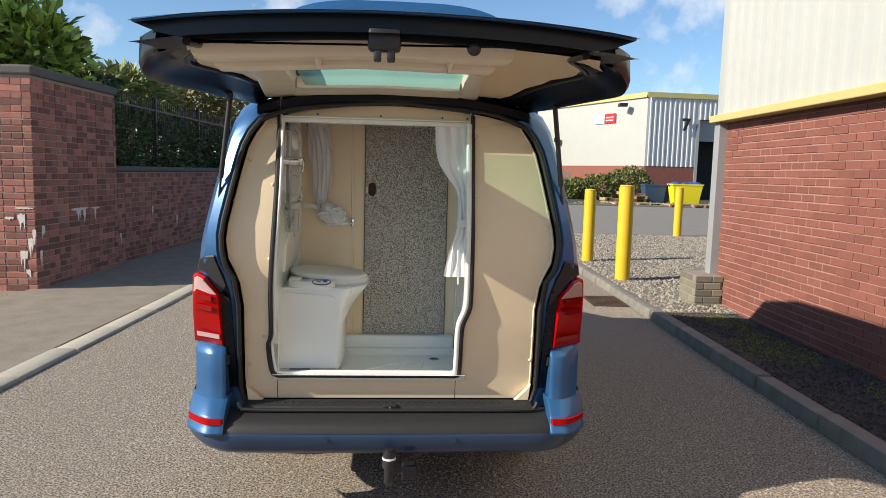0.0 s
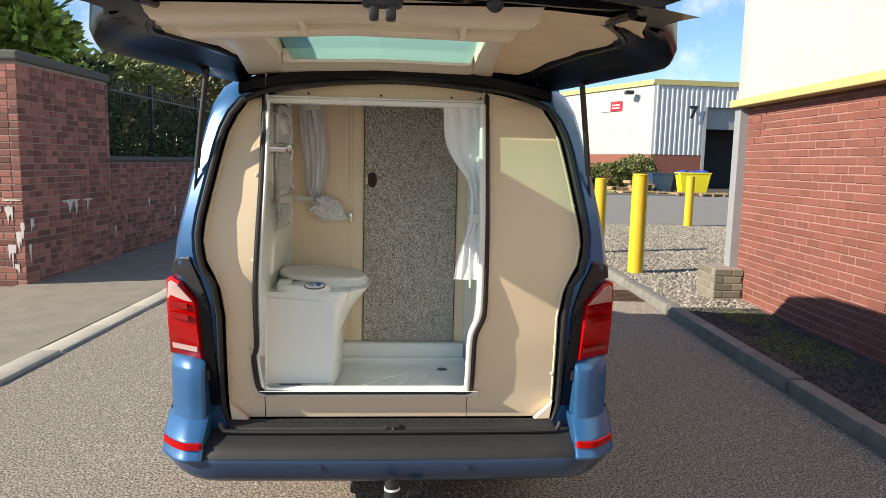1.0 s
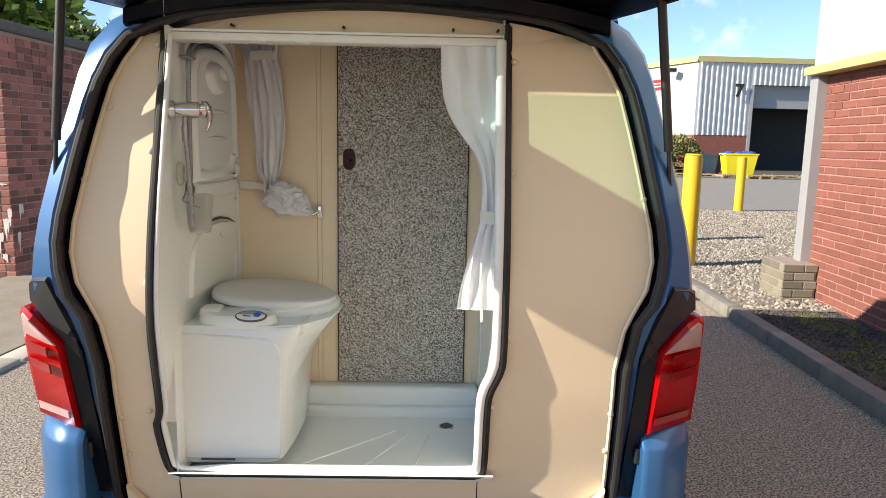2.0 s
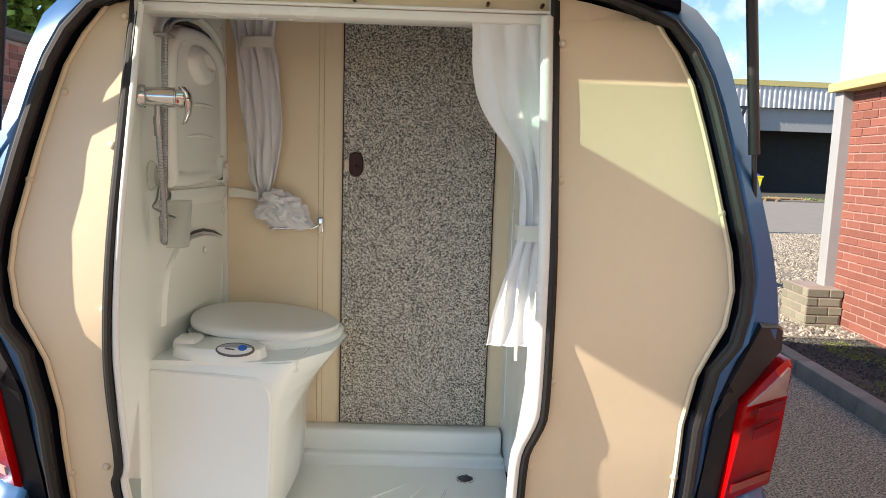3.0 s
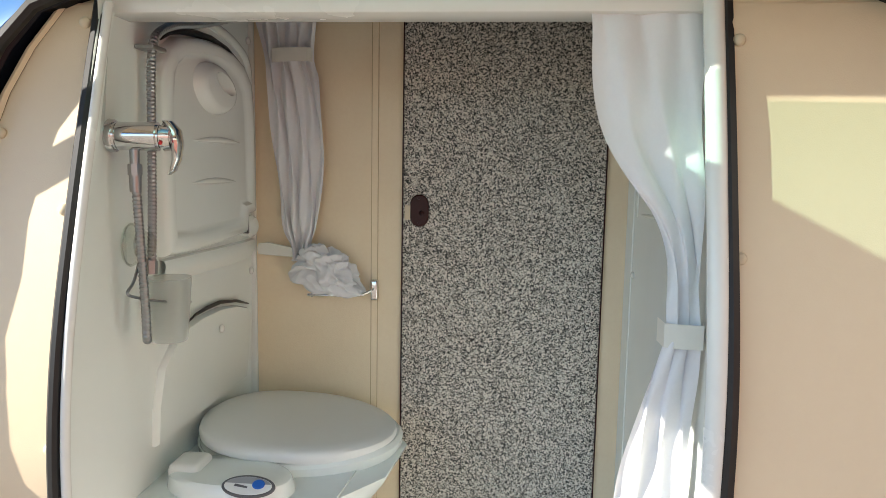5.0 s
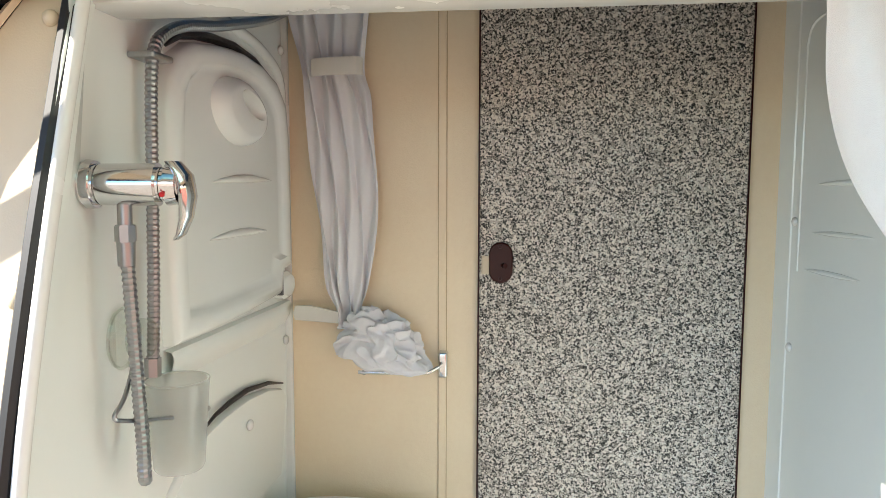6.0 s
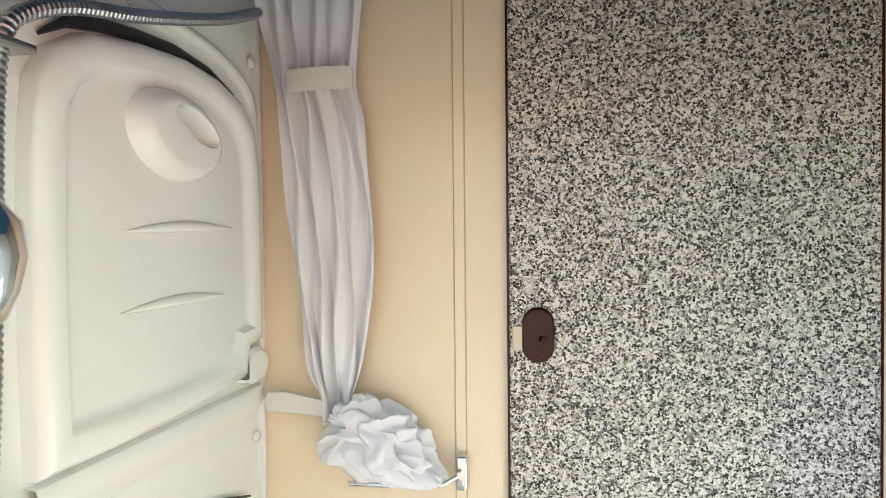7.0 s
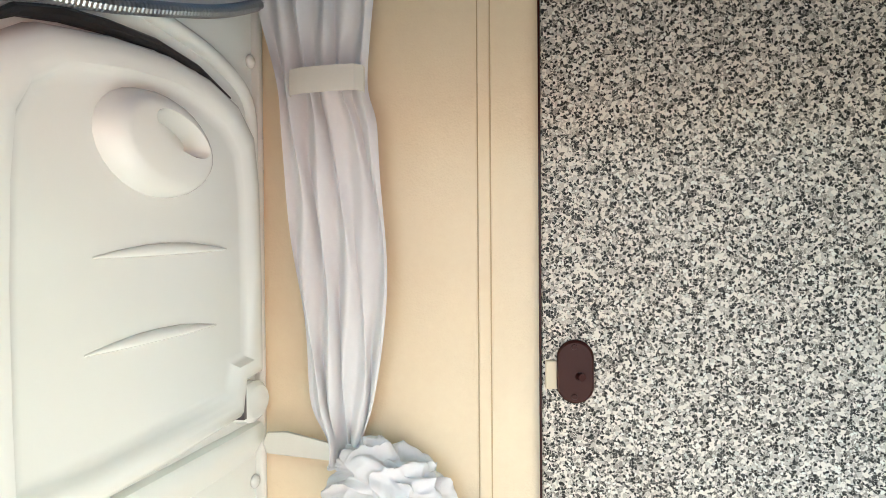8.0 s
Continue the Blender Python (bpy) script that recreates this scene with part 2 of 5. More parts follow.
IRON = material("black_painted_iron", (0.012, 0.014, 0.014), 0.5, 0, (0.03, 0.028, 0.025), 30, 0.6)
YELLOW = material("yellow_post_paint", (0.68, 0.42, 0.015), 0.5, 0, (0.74, 0.48, 0.035), 4, 0.8, bump=0.15, bump_scale=50)
YELLOW_BIN = material("yellow_bin_plastic", (0.72, 0.60, 0.01), 0.45, 0, (0.78, 0.66, 0.03), 6, 0.8)
CLADDING = material("white_profiled_cladding", (0.40, 0.405, 0.375), 0.5, 0, (0.45, 0.455, 0.425), 1.2, 0.9, 6)
CLADDING_GREY = material("pale_grey_cladding", (0.52, 0.535, 0.54), 0.45, 0, (0.58, 0.59, 0.595), 1.0, 0.9)
YELLOW_TRIM = material("yellow_flashing", (0.46, 0.40, 0.15), 0.5, 0, (0.52, 0.45, 0.19), 5, 0.8)
GREY_STEEL = material("grey_painted_steel", (0.27, 0.28, 0.285), 0.5, 0.1, (0.33, 0.335, 0.335), 6, 0.8)
WOOD = random_tint(material("raw_pallet_wood", (0.34, 0.22, 0.11), 0.85, 0, (0.45, 0.31, 0.17), 8, 0.7), 0.25)
TAN = material("tan_joint_filler", (0.50, 0.36, 0.20), 0.6, 0, (0.56, 0.41, 0.24), 30, 0.8)
BAY_SHADE = material("bay_shade_black", (0.02, 0.02, 0.021), 0.9, 0, (0.035, 0.034, 0.033), 3, 0.6)
BIN_BLUE = material("dark_blue_bin_plastic", (0.025, 0.055, 0.11), 0.5, 0, (0.035, 0.07, 0.13), 5, 0.8)
SIGN_RED = material("red_sign_panel", (0.55, 0.02, 0.025), 0.5)
LEAF = random_tint(material("glossy_green_leaf", (0.20, 0.31, 0.045), 0.4, 0, (0.28, 0.39, 0.09), 6, 0.8), 0.55)
LEAF_IVY = random_tint(material("dark_ivy_leaf", (0.032, 0.066, 0.018), 0.5), 0.55)
LEAF_PALE = random_tint(material("pale_shrub_leaf", (0.20, 0.235, 0.075), 0.6), 0.45)
LEAF_HEDGE = random_tint(material("olive_hedge_leaf", (0.125, 0.145, 0.036), 0.6), 0.5)
LEAF_DRY = random_tint(material("olive_brown_leaf", (0.19, 0.165, 0.06), 0.7), 0.5)
BARK = material("shrub_bark", (0.06, 0.045, 0.03), 0.9, 0, (0.10, 0.08, 0.055), 15, 0.7)
GRATE = material("rusty_drain_iron", (0.06, 0.038, 0.025), 0.7, 0.4, (0.11, 0.065, 0.04), 20, 0.7)


# ---- mesh helpers ----
def mesh_object(name, bm, mat, parent=None, label="", smooth=False):
    me = bpy.data.meshes.new(name)
    bmesh.ops.recalc_face_normals(bm, faces=bm.faces)
    if smooth:
        for f in bm.faces:
            f.smooth = True
    bm.to_mesh(me)
    bm.free()
    me.materials.append(mat)
    ob = new(name, me)
    if smooth:
        me.set_sharp_from_angle(angle=radians(40))
    if parent is not None:
        ob.parent = parent
    if label:
        tagged(ob, label)
    return ob


def part(name, bm, mat, parent, label="", smooth=False):
    return mesh_object(name, bm, mat, parent, label, smooth)


def thing(name, label, category, group="", kind="", at=(0, 0, 0)):
    ob = new(name)
    ob.location = at
    ob.empty_display_size = 0.1
    return tagged(ob, label, category, group, kind)


def box(lo, hi, bevel=0.0, seg=2, bm=None):
    own = bmesh.new()
    bmesh.ops.create_cube(own, size=1.0)
    c = [(a + b) / 2 for a, b in zip(lo, hi)]
    s = [max(abs(b - a), 1e-4) for a, b in zip(lo, hi)]
    bmesh.ops.transform(own, matrix=Matrix.LocRotScale(c, None, s), verts=own.verts)
    if bevel:
        bmesh.ops.bevel(own, geom=own.edges[:], offset=min(bevel, min(s) * 0.45), segments=seg, affect="EDGES", profile=0.5)
    return merge(bm, own)


def merge(bm, own):
    if bm is None:
        return own
    me = bpy.data.meshes.new("scratch")
    own.to_mesh(me)
    own.free()
    bm.from_mesh(me)
    bpy.data.meshes.remove(me)
    return bm


def cyl(a, b, r, r2=None, seg=20, bevel=0.0, bm=None):
    a, b = Vector(a), Vector(b)
    own = bmesh.new()
    bmesh.ops.create_cone(own, cap_ends=True, segments=seg, radius1=r, radius2=r if r2 is None else r2, depth=(b - a).length)
    if bevel:
        rim = [e for e in own.edges if abs(e.verts[0].co.z - e.verts[1].co.z) < 1e-6]
        bmesh.ops.bevel(own, geom=rim, offset=bevel, segments=2, affect="EDGES")
    bmesh.ops.transform(own, matrix=Matrix.Translation((a + b) / 2) @ (b - a).to_track_quat("Z", "Y").to_matrix().to_4x4(), verts=own.verts)
    return merge(bm, own)


def ball(c, r, scale=(1, 1, 1), seg=16, bm=None):
    own = bmesh.new()
    bmesh.ops.create_uvsphere(own, u_segments=seg, v_segments=max(6, seg // 2), radius=r)
    bmesh.ops.transform(own, matrix=Matrix.LocRotScale(c, None, scale), verts=own.verts)
    return merge(bm, own)


def smooth_path(points, n):
    """Catmull-Rom through the points, n steps a span."""
    p = [Vector(q) for q in points]
    p = [2 * p[0] - p[1]] + p + [2 * p[-1] - p[-2]]
    out = []
    for i in range(1, len(p) - 2):
        for k in range(n):
            t = k / n
            out.append(0.5 * (2 * p[i] + (p[i + 1] - p[i - 1]) * t + (2 * p[i - 1] - 5 * p[i] + 4 * p[i + 1] - p[i + 2]) * t * t + (3 * p[i] - p[i - 1] - 3 * p[i + 1] + p[i + 2]) * t ** 3))
    out.append(p[-2])
    return out


def tube(path, radius, seg=10, closed=False, bm=None, ribs=0):
    """A tube along a path; radius is a number or a function of the index."""
    bm = bm or bmesh.new()
    pts = [Vector(q) for q in path]
    rings, up = [], Vector((0.21, 0.13, 0.97))
    for i, q in enumerate(pts):
        a, b = pts[i - 1] if i or closed else q, pts[(i + 1) % len(pts)] if i < len(pts) - 1 or closed else q
        d = (b - a).normalized()
        side = d.cross(up)
        side = side.normalized() if side.length > 1e-4 else d.orthogonal().normalized()
        up = side.cross(d).normalized()
        r = radius(i) if callable(radius) else radius
        rings.append([bm.verts.new(q + (side * math.cos(k * math.tau / seg) + up * math.sin(k * math.tau / seg)) * r) for k in range(seg)])
    spans = len(rings) if closed else len(rings) - 1
    for i in range(spans):
        a, b = rings[i], rings[(i + 1) % len(rings)]
        for k in range(seg):
            bm.faces.new((a[k], a[(k + 1) % seg], b[(k + 1) % seg], b[k]))
    if not closed:
        bm.faces.new(rings[0][::-1])
        bm.faces.new(rings[-1])
    return bm


def loft(rings, cap=True, closed=True, bm=None):
    """Skins rings of equal point counts."""
    bm = bm or bmesh.new()
    made = [[bm.verts.new(q) for q in r] for r in rings]
    for a, b in zip(made, made[1:]):
        n = len(a)
        for k in range(n if closed else n - 1):
            bm.faces.new((a[k], a[(k + 1) % n], b[(k + 1) % n], b[k]))
    if cap and closed:
        bm.faces.new(made[0][::-1])
        bm.faces.new(made[-1])
    return bm


def resample(points, n):
    """n points at even steps of length along an open polyline."""
    p = [Vector(q) for q in points]
    d = [0.0]
    for a, b in zip(p, p[1:]):
        d.append(d[-1] + (b - a).length)
    out = []
    for i in range(n):
        s = d[-1] * i / (n - 1)
        j = max(k for k in range(len(d)) if d[k] <= s + 1e-9)
        j = min(j, len(p) - 2)
        out.append(p[j].lerp(p[j + 1], (s - d[j]) / max(1e-9, d[j + 1] - d[j])))
    return out


def prism(outline, place, depth, bevel=0.0, bm=None):
    """A plate: an outline of (u, v), place(u, v, d) in the world, from d = 0 to depth, with a chamfered front edge."""
    cu = sum(u for u, v in outline) / len(outline)
    cv = sum(v for u, v in outline) / len(outline)
    rings = [[place(u, v, 0) for u, v in outline], [place(u, v, depth - bevel) for u, v in outline]]
    if bevel:
        inner = []
        for u, v in outline:
            r = math.hypot(u - cu, v - cv) or 1
            inner.append((u + (cu - u) / r * bevel, v + (cv - v) / r * bevel))
        rings.append([place(u, v, depth) for u, v in inner])
    return loft(rings, True, True, bm)


def pieces(verts, faces, name, mat, parent=None, label=""):
    me = bpy.data.meshes.new(name)
    me.from_pydata(verts, [], faces)
    me.materials.append(mat)
    ob = new(name, me)
    if parent is not None:
        ob.parent = parent
    if label:
        tagged(ob, label)
    return ob


def lerp_table(table, z):
    for (a, va), (b, vb) in zip(table, table[1:]):
        if z <= b:
            return va + (vb - va) * max(0.0, min(1.0, (z - a) / (b - a)))
    return table[-1][1]


# ---- ground and road ----
def sheet(name, lo, hi, z, mat, label, category, nx=2, ny=2, wobble=0.0):
    bm = bmesh.new()
    g = [[bm.verts.new((lo[0] + (hi[0] - lo[0]) * i / nx, lo[1] + (hi[1] - lo[1]) * j / ny, z + (noise.noise((i * 0.7, j * 0.7, z)) * wobble if 0 < i < nx and 0 < j < ny else 0))) for i in range(nx + 1)] for j in range(ny + 1)]
    for j in range(ny):
        for i in range(nx):
            bm.faces.new((g[j][i], g[j][i + 1], g[j + 1][i + 1], g[j + 1][i]))
    return tagged(mesh_object(name, bm, mat, smooth=True), label, category, kind="structure")


KL, KR = -3.06, 2.95
sheet("ground", (-900, -900), (900, 900), 0.0, ASPHALT, "worn grey asphalt yard that runs to the horizon", "ground", 6, 6)
sheet("pavement", (-5.2, -30), (KL - 0.22, 60), 0.03, PAVING, "patched pale asphalt pavement along the brick wall", "pavement", 8, 40, 0.012)
sheet("gravel_bed", (KR + 0.14, 5.0), (11.5, 16.5), 0.10, GRAVEL_BED, "pale loose gravel bed with yellow posts", "gravel", 24, 30, 0.03)
sheet("planting_strip", (KR + 0.14, -12), (4.6, 5.0), 0.085, SOIL, "dark soil strip with moss and stone chippings", "planting strip", 10, 40, 0.03)
sheet("road", (2.4, 16.8), (70, 38.9), 0.012, ASPHALT_FAR, "pale worn asphalt road beyond the gravel", "road", 4, 4)
sheet("verge", (6, 38.9), (80, 62), 0.03, SOIL, "rough grass and earth verge before the far unit", "verge", 4, 4)


def kerb_run(name, x0, x1, y0, y1, z, step, label, mat):
    run = thing(name, label, "kerb", kind="structure")
    bm = box((x0, 0.006, -0.05), (x1, step - 0.006, z), 0.02, 2)
    first = part("kerb_stone", bm, mat, run, smooth=True)
    n = int((y1 - y0) / step)
    for i in range(n):
        ob = first if i == 0 else new("kerb_stone", first.data)
        ob.parent = run
        ob.location = (random.uniform(-0.006, 0.006), y0 + i * step, random.uniform(-0.006, 0.004))
        ob.rotation_euler = (0, 0, random.uniform(-0.004, 0.004))
    return run


kerb_run("kerb_right", KR, KR + 0.15, -6, 16.7, 0.125, 0.92, "weathered concrete kerb stones with dark stains", KERB)
kerb_run("kerb_left", KL - 0.22, KL, -8, 40, 0.035, 0.92, "low pale concrete edging of the pavement", KERB_PALE)
kr2 = thing("kerb_far", "pale concrete kerb on the far side of the road", "kerb", kind="structure")
part("kerb_line", box((4, 38.6, 0), (80, 38.9, 0.12), 0.03), KERB, kr2)
part("kerb_line", box((3.3, 16.5, 0), (30, 16.75, 0.11), 0.03), KERB, kr2)


def stones(name, lo, hi, z, n, size, mat, label, category, inside=None):
    """Loose stones, each a small uneven block."""
    verts, faces = [], []
    for _ in range(n):
        x, y = random.uniform(lo[0], hi[0]), random.uniform(lo[1], hi[1])
        if inside and not inside(x, y):
            continue
        r = size * random.uniform(0.5, 1.3)
        b = len(verts)
        a0 = random.uniform(0, 6.3)
        for k in range(5):
            a = a0 + k * math.tau / 5
            verts.append((x + r * math.cos(a) * random.uniform(0.8, 1.2), y + r * math.sin(a) * random.uniform(0.6, 1.0), z - 0.2 * r + random.uniform(-.1, .1) * r))
        verts.append((x + random.uniform(-.3, .3) * r, y + random.uniform(-.3, .3) * r, z + r * random.uniform(0.45, 0.8)))
        faces += [(b + k, b + (k + 1) % 5, b + 5) for k in range(5)]
    return tagged(pieces(verts, faces, name, mat), label, category, kind="stuff")


stones("gravel_stones", (KR + 0.18, 5.05), (10, 16.4), 0.105, 34000, 0.030, PEBBLE, "loose pale gravel stones", "gravel")
stones("stone_chippings", (KR + 0.17, -1), (4.05, 5.3), 0.09, 9000, 0.022, CHIPPING, "dark stone chippings and crumbs on the soil strip", "gravel")
stones("moss_patches", (KR + 0.25, 0), (4.0, 5.5), 0.085, 9000, 0.025, MOSS, "yellow-green moss cushions on the soil", "moss", lambda x, y: noise.noise((x * 1.1, y * 0.7, 3.3)) > 0.06)
stones("road_grit", (KR - 0.5, -2), (KR - 0.01, 9), 0.0, 700, 0.012, PEBBLE, "scattered grit and litter crumbs along the kerb", "grit")

stones("asphalt_aggregate", (-3.05, -2.4), (2.9, 6.5), 0.0, 110000, 0.0075, AGGREGATE, "pale stone grains standing out of the worn asphalt", "aggregate")
# drain grate beside the kerb
grate = thing("drain_grate", "rusty iron drain grate set in the road by the kerb", "drain grate", at=(2.7, 6.2, 0.0))
part("grate_frame", box((-0.25, -0.38, 0), (-0.21, 0.38, 0.012), bm=box((0.20, -0.38, 0), (0.24, 0.38, 0.012), bm=box((-0.21, -0.38, 0), (0.20, -0.33, 0.012), bm=box((-0.21, 0.33, 0), (0.20, 0.38, 0.012))))), GRATE, grate)
for i in range(7):
    part("grate_bar", box((-0.21, -0.29 + i * 0.09, 0), (0.20, -0.25 + i * 0.09, 0.011)), GRATE, grate)


# ---- brickwork ----
brick_meshes = {}


def brick_mesh(length, depth, height, mat):
    key = (round(length, 3), round(depth, 3), round(height, 3), mat.name)
    if key not in brick_meshes:
        bm = box((0, 0, 0), (length, depth, height), 0.006, 1)
        me = bpy.data.meshes.new("brick")
        bmesh.ops.recalc_face_normals(bm, faces=bm.faces)
        bm.to_mesh(me)
        bm.free()
        me.materials.append(mat)
        brick_meshes[key] = me
    return brick_meshes[key]


def brick_face(parent, origin, along, length, height, mat, brick=(0.215, 0.10, 0.065), joint=0.010, bond="english", singles=300, near=None):
    """Brick courses on a vertical face from origin, running along a level unit direction; the outside lies to its right."""
    along = Vector(along).normalized()
    inward = Vector((-along.y, along.x, 0))
    turn = math.atan2(along.y, along.x)
    L, D, Hh = brick
    rows = int(round(height / (Hh + joint)))
    spots = []
    for r in range(rows):
        header = bond == "english" and r % 2
        unit = (L - joint) / 2 if header else L
        s = -unit * (0.5 if (r % 2) else 0.0) - (0.25 * L if header else 0)
        while s < length - 0.02:
            a, b = max(0, s), min(length, s + unit)
            if b - a > 0.03:
                spots.append((a, b - a, r))
            s += unit + joint
    if near is not None:
        spots.sort(key=lambda q: (origin[0] + along.x * q[0] - near[0]) ** 2 + (origin[1] + along.y * q[0] - near[1]) ** 2 + (origin[2] + q[2] * (Hh + joint) - near[2]) ** 2)
    verts, faces = [], []
    for i, (s, w, r) in enumerate(spots):
        out = random.uniform(0.004, 0.010)
        p = Vector(origin) + along * s - inward * out + Vector((0, 0, r * (Hh + joint)))
        if i < singles:
            ob = new("brick", brick_mesh(w, 0.03, Hh, mat))
            ob.parent = parent
            ob.location = p
            ob.rotation_euler = (0, 0, turn)
        else:
            b = len(verts)
            for d in (0, 0.03):
                for du, dz in ((0, 0), (w, 0), (w, Hh), (0, Hh)):
                    verts.append(tuple(p + along * du + inward * d + Vector((0, 0, dz))))
            faces += [(b, b + 1, b + 2, b + 3), (b, b + 4, b + 5, b + 1), (b + 1, b + 5, b + 6, b + 2), (b + 2, b + 6, b + 7, b + 3), (b + 3, b + 7, b + 4, b)]
    if verts:
        tagged(pieces(verts, faces, "brickwork", mat, parent), kind="stuff")


# ---- the left boundary wall with its fence ----
wall_l = thing("boundary_wall", "weathered red brick boundary wall with tall pier and lime stains", "wall", kind="structure")
PX, PY0, PY1, PH = -5.10, 6.04, 8.46, 2.88
part("pier_core", box((-9.0, PY0, 0), (PX, PY1, PH)), MORTAR_D, wall_l)
part("pier_coping", box((-9.0, PY0 - 0.04, PH), (PX + 0.05, PY1 + 0.04, PH + 0.13), 0.03), COPING, wall_l, "dark weathered coping")
part("low_wall_core", box((-5.5, PY1, 0), (PX - 0.12, 30, 1.62)), MORTAR_D, wall_l)
part("low_wall_coping", box((-5.55, PY1, 1.62), (PX - 0.06, 30, 1.72), 0.03), COPING, wall_l, "dark rounded coping course")
pav = random.Random(4)


def lime_run(place, u, v, w, h):
    """A run of lime: a ragged upper edge with uneven drips below it."""
    n = max(5, int(w / 0.012))
    top, bottom = [], []
    for k in range(n + 1):
        x = u + w * k / n
        end = math.sin(math.pi * (k + 0.5) / (n + 1)) ** 0.5
        top.append((x, v + h * (0.92 + 0.08 * pav.random()) + 0.01 * end))
        bottom.append((x, v + h * (1 - end * (0.25 + 0.75 * pav.random() ** 1.5)) * 0.9))
    part("lime_stain", prism(top + bottom[::-1], place, 0.003), LIME, wall_l, "white lime run")


for x, z, w, h in ((-5.33, 0.75, .10, .30), (-5.20, 0.42, .07, .30), (-5.36, 1.10, .24, .03), (-5.14, .62, .05, .22), (-5.31, .22, .10, .34), (-5.24, .1, .06, .2), (-5.5, .95, .12, .05)):
    lime_run(lambda u, v, d: (u, PY0 - 0.012 - d, v), x, z, w, h)
for y, z, w, h in ((6.95, 1.02, .5, .05), (7.1, .86, .13, .2), (7.3, .8, .07, .26), (7.65, .85, .05, .2), (7.55, 1.03, .27, .03), (6.16, .62, .08, .26), (6.10, .3, .06, .25), (10.2, .75, .07, .2), (8.8, .3, .05, .25), (11.5, .4, .06, .3)):
    xo = PX + 0.011 if y < PY1 else PX - 0.109
    lime_run(lambda u, v, d: (xo + d, u, v), y, z, w, h)

fence = thing("railing_fence", "black iron railings with hooped tops grown through with ivy", "fence", kind="structure")
rail_bar = tube([(0, 0, 0), (0, 0, 1.30)] + [(0, 0.055 - 0.055 * math.cos(a), 1.30 + 0.06 * math.sin(a)) for a in [math.pi * k / 6 for k in range(1, 7)]] + [(0, 0.11, 0.0)], 0.009, 5)
first_bar = part("hooped_bar", rail_bar, IRON, fence)
y = PY1 + 0.15
k = 0
while y < 30:
    ob = first_bar if k == 0 else new("hooped_bar", first_bar.data)
    ob.parent = fence
    ob.location = (PX - 0.28, y, 1.70)
    y += 0.22
    k += 1
for z in (1.85, 2.82):
    part("fence_rail", box((PX - 0.30, PY1, z), (PX - 0.26, 30, z + 0.04)), IRON, fence)
for i in range(8):
    part("fence_post", box((PX - 0.33, PY1 + 2.4 + i * 2.6, 1.70), (PX - 0.25, PY1 + 2.48 + i * 2.6, 3.12), 0.01), IRON, fence)


def leaf_mass(name, blobs, n, size, mat, parent, label="", long=1.6, flat=0.5):
    """Many single folded leaves scattered through uneven blobs (centre, radii), denser towards their skins."""
    verts, faces = [], []
    for _ in range(n):
        c, r = random.choice(blobs)
        d = Vector((random.gauss(0, 1), random.gauss(0, 1), random.gauss(0, 1))).normalized() * random.uniform(0.55, 1.08) ** 0.6
        lump = 0.82 + 0.35 * noise.noise((d.x * 2.3 + c[0], d.y * 2.3, d.z * 2.3 + c[1]))
        p = Vector((c[0] + d.x * r[0] * lump, c[1] + d.y * r[1] * lump, c[2] + d.z * r[2] * lump))
        if p.z < 0.02:
            continue
        s = size * random.uniform(0.6, 1.35)
        u = (d + Vector((random.uniform(-1, 1), random.uniform(-1, 1), random.uniform(-0.6, 1.0)))).normalized()
        v = u.cross(Vector((random.uniform(-1, 1), random.uniform(-1, 1), random.uniform(-1, 1)))).normalized()
        w = u.cross(v) * s * 0.12
        b = len(verts)
        verts += [tuple(q) for q in (p, p + u * s * long * 0.5 + v * s * 0.42 + w, p + u * s * long, p + u * s * long * 0.5 - v * s * 0.42 + w)]
        faces += [(b, b + 1, b + 2), (b, b + 2, b + 3)]
    return part_pieces(verts, faces, name, mat, parent, label)


def part_pieces(verts, faces, name, mat, parent, label):
    return pieces(verts, faces, name, mat, parent, label)


def shrub(name, label, category, base, blobs, n, size, mat, long=1.6, stems=5):
    ob = thing(name, label, category)
    for i in range(stems):
        c, r = blobs[i % len(blobs)]
        top = Vector((c[0] + random.uniform(-.4, .4) * r[0], c[1] + random.uniform(-.4, .4) * r[1], c[2] + random.uniform(0, .5) * r[2]))
        foot = Vector(base) + Vector((random.uniform(-.2, .2), random.uniform(-.2, .2), 0))
        mid = foot.lerp(top, 0.5) + Vector((random.uniform(-.15, .15), random.uniform(-.15, .15), 0))
        part("stem", tube(smooth_path([foot, mid, top], 4), lambda j: 0.05 - 0.004 * j, 6), BARK, ob)
    leaf_mass("crown", blobs, n, size, mat, ob, long=long)
    return ob


shrub("laurel_bush", "dense glossy green laurel bush above the brick pier", "bush", (-7.3, 9.2, 0),
      [((-6.9, 8.2, 3.9), (1.1, 1.1, 1.0)), ((-6.1, 8.4, 3.5), (0.75, 0.9, 0.65)), ((-7.9, 7.9, 4.4), (1.5, 1.2, 1.5)), ((-6.8, 8.3, 4.9), (0.9, 0.9, 0.7)), ((-9.0, 8.0, 3.9), (1.2, 1, 1.2)), ((-7.3, 7.2, 3.4), (1.3, .6, .5))], 9000, 0.13, LEAF, 1.9)
ivy = thing("ivy_growth", "dark ivy and creeper hanging through the railings", "ivy")
leaf_mass("ivy_leaves", [((PX - 0.45, PY1 + 0.6 + i * 1.1, 2.15 + 0.1 * math.sin(i * 2.1)), (0.32, 0.9, 0.75)) for i in range(17)], 15000, 0.085, LEAF_IVY, ivy, long=1.2)
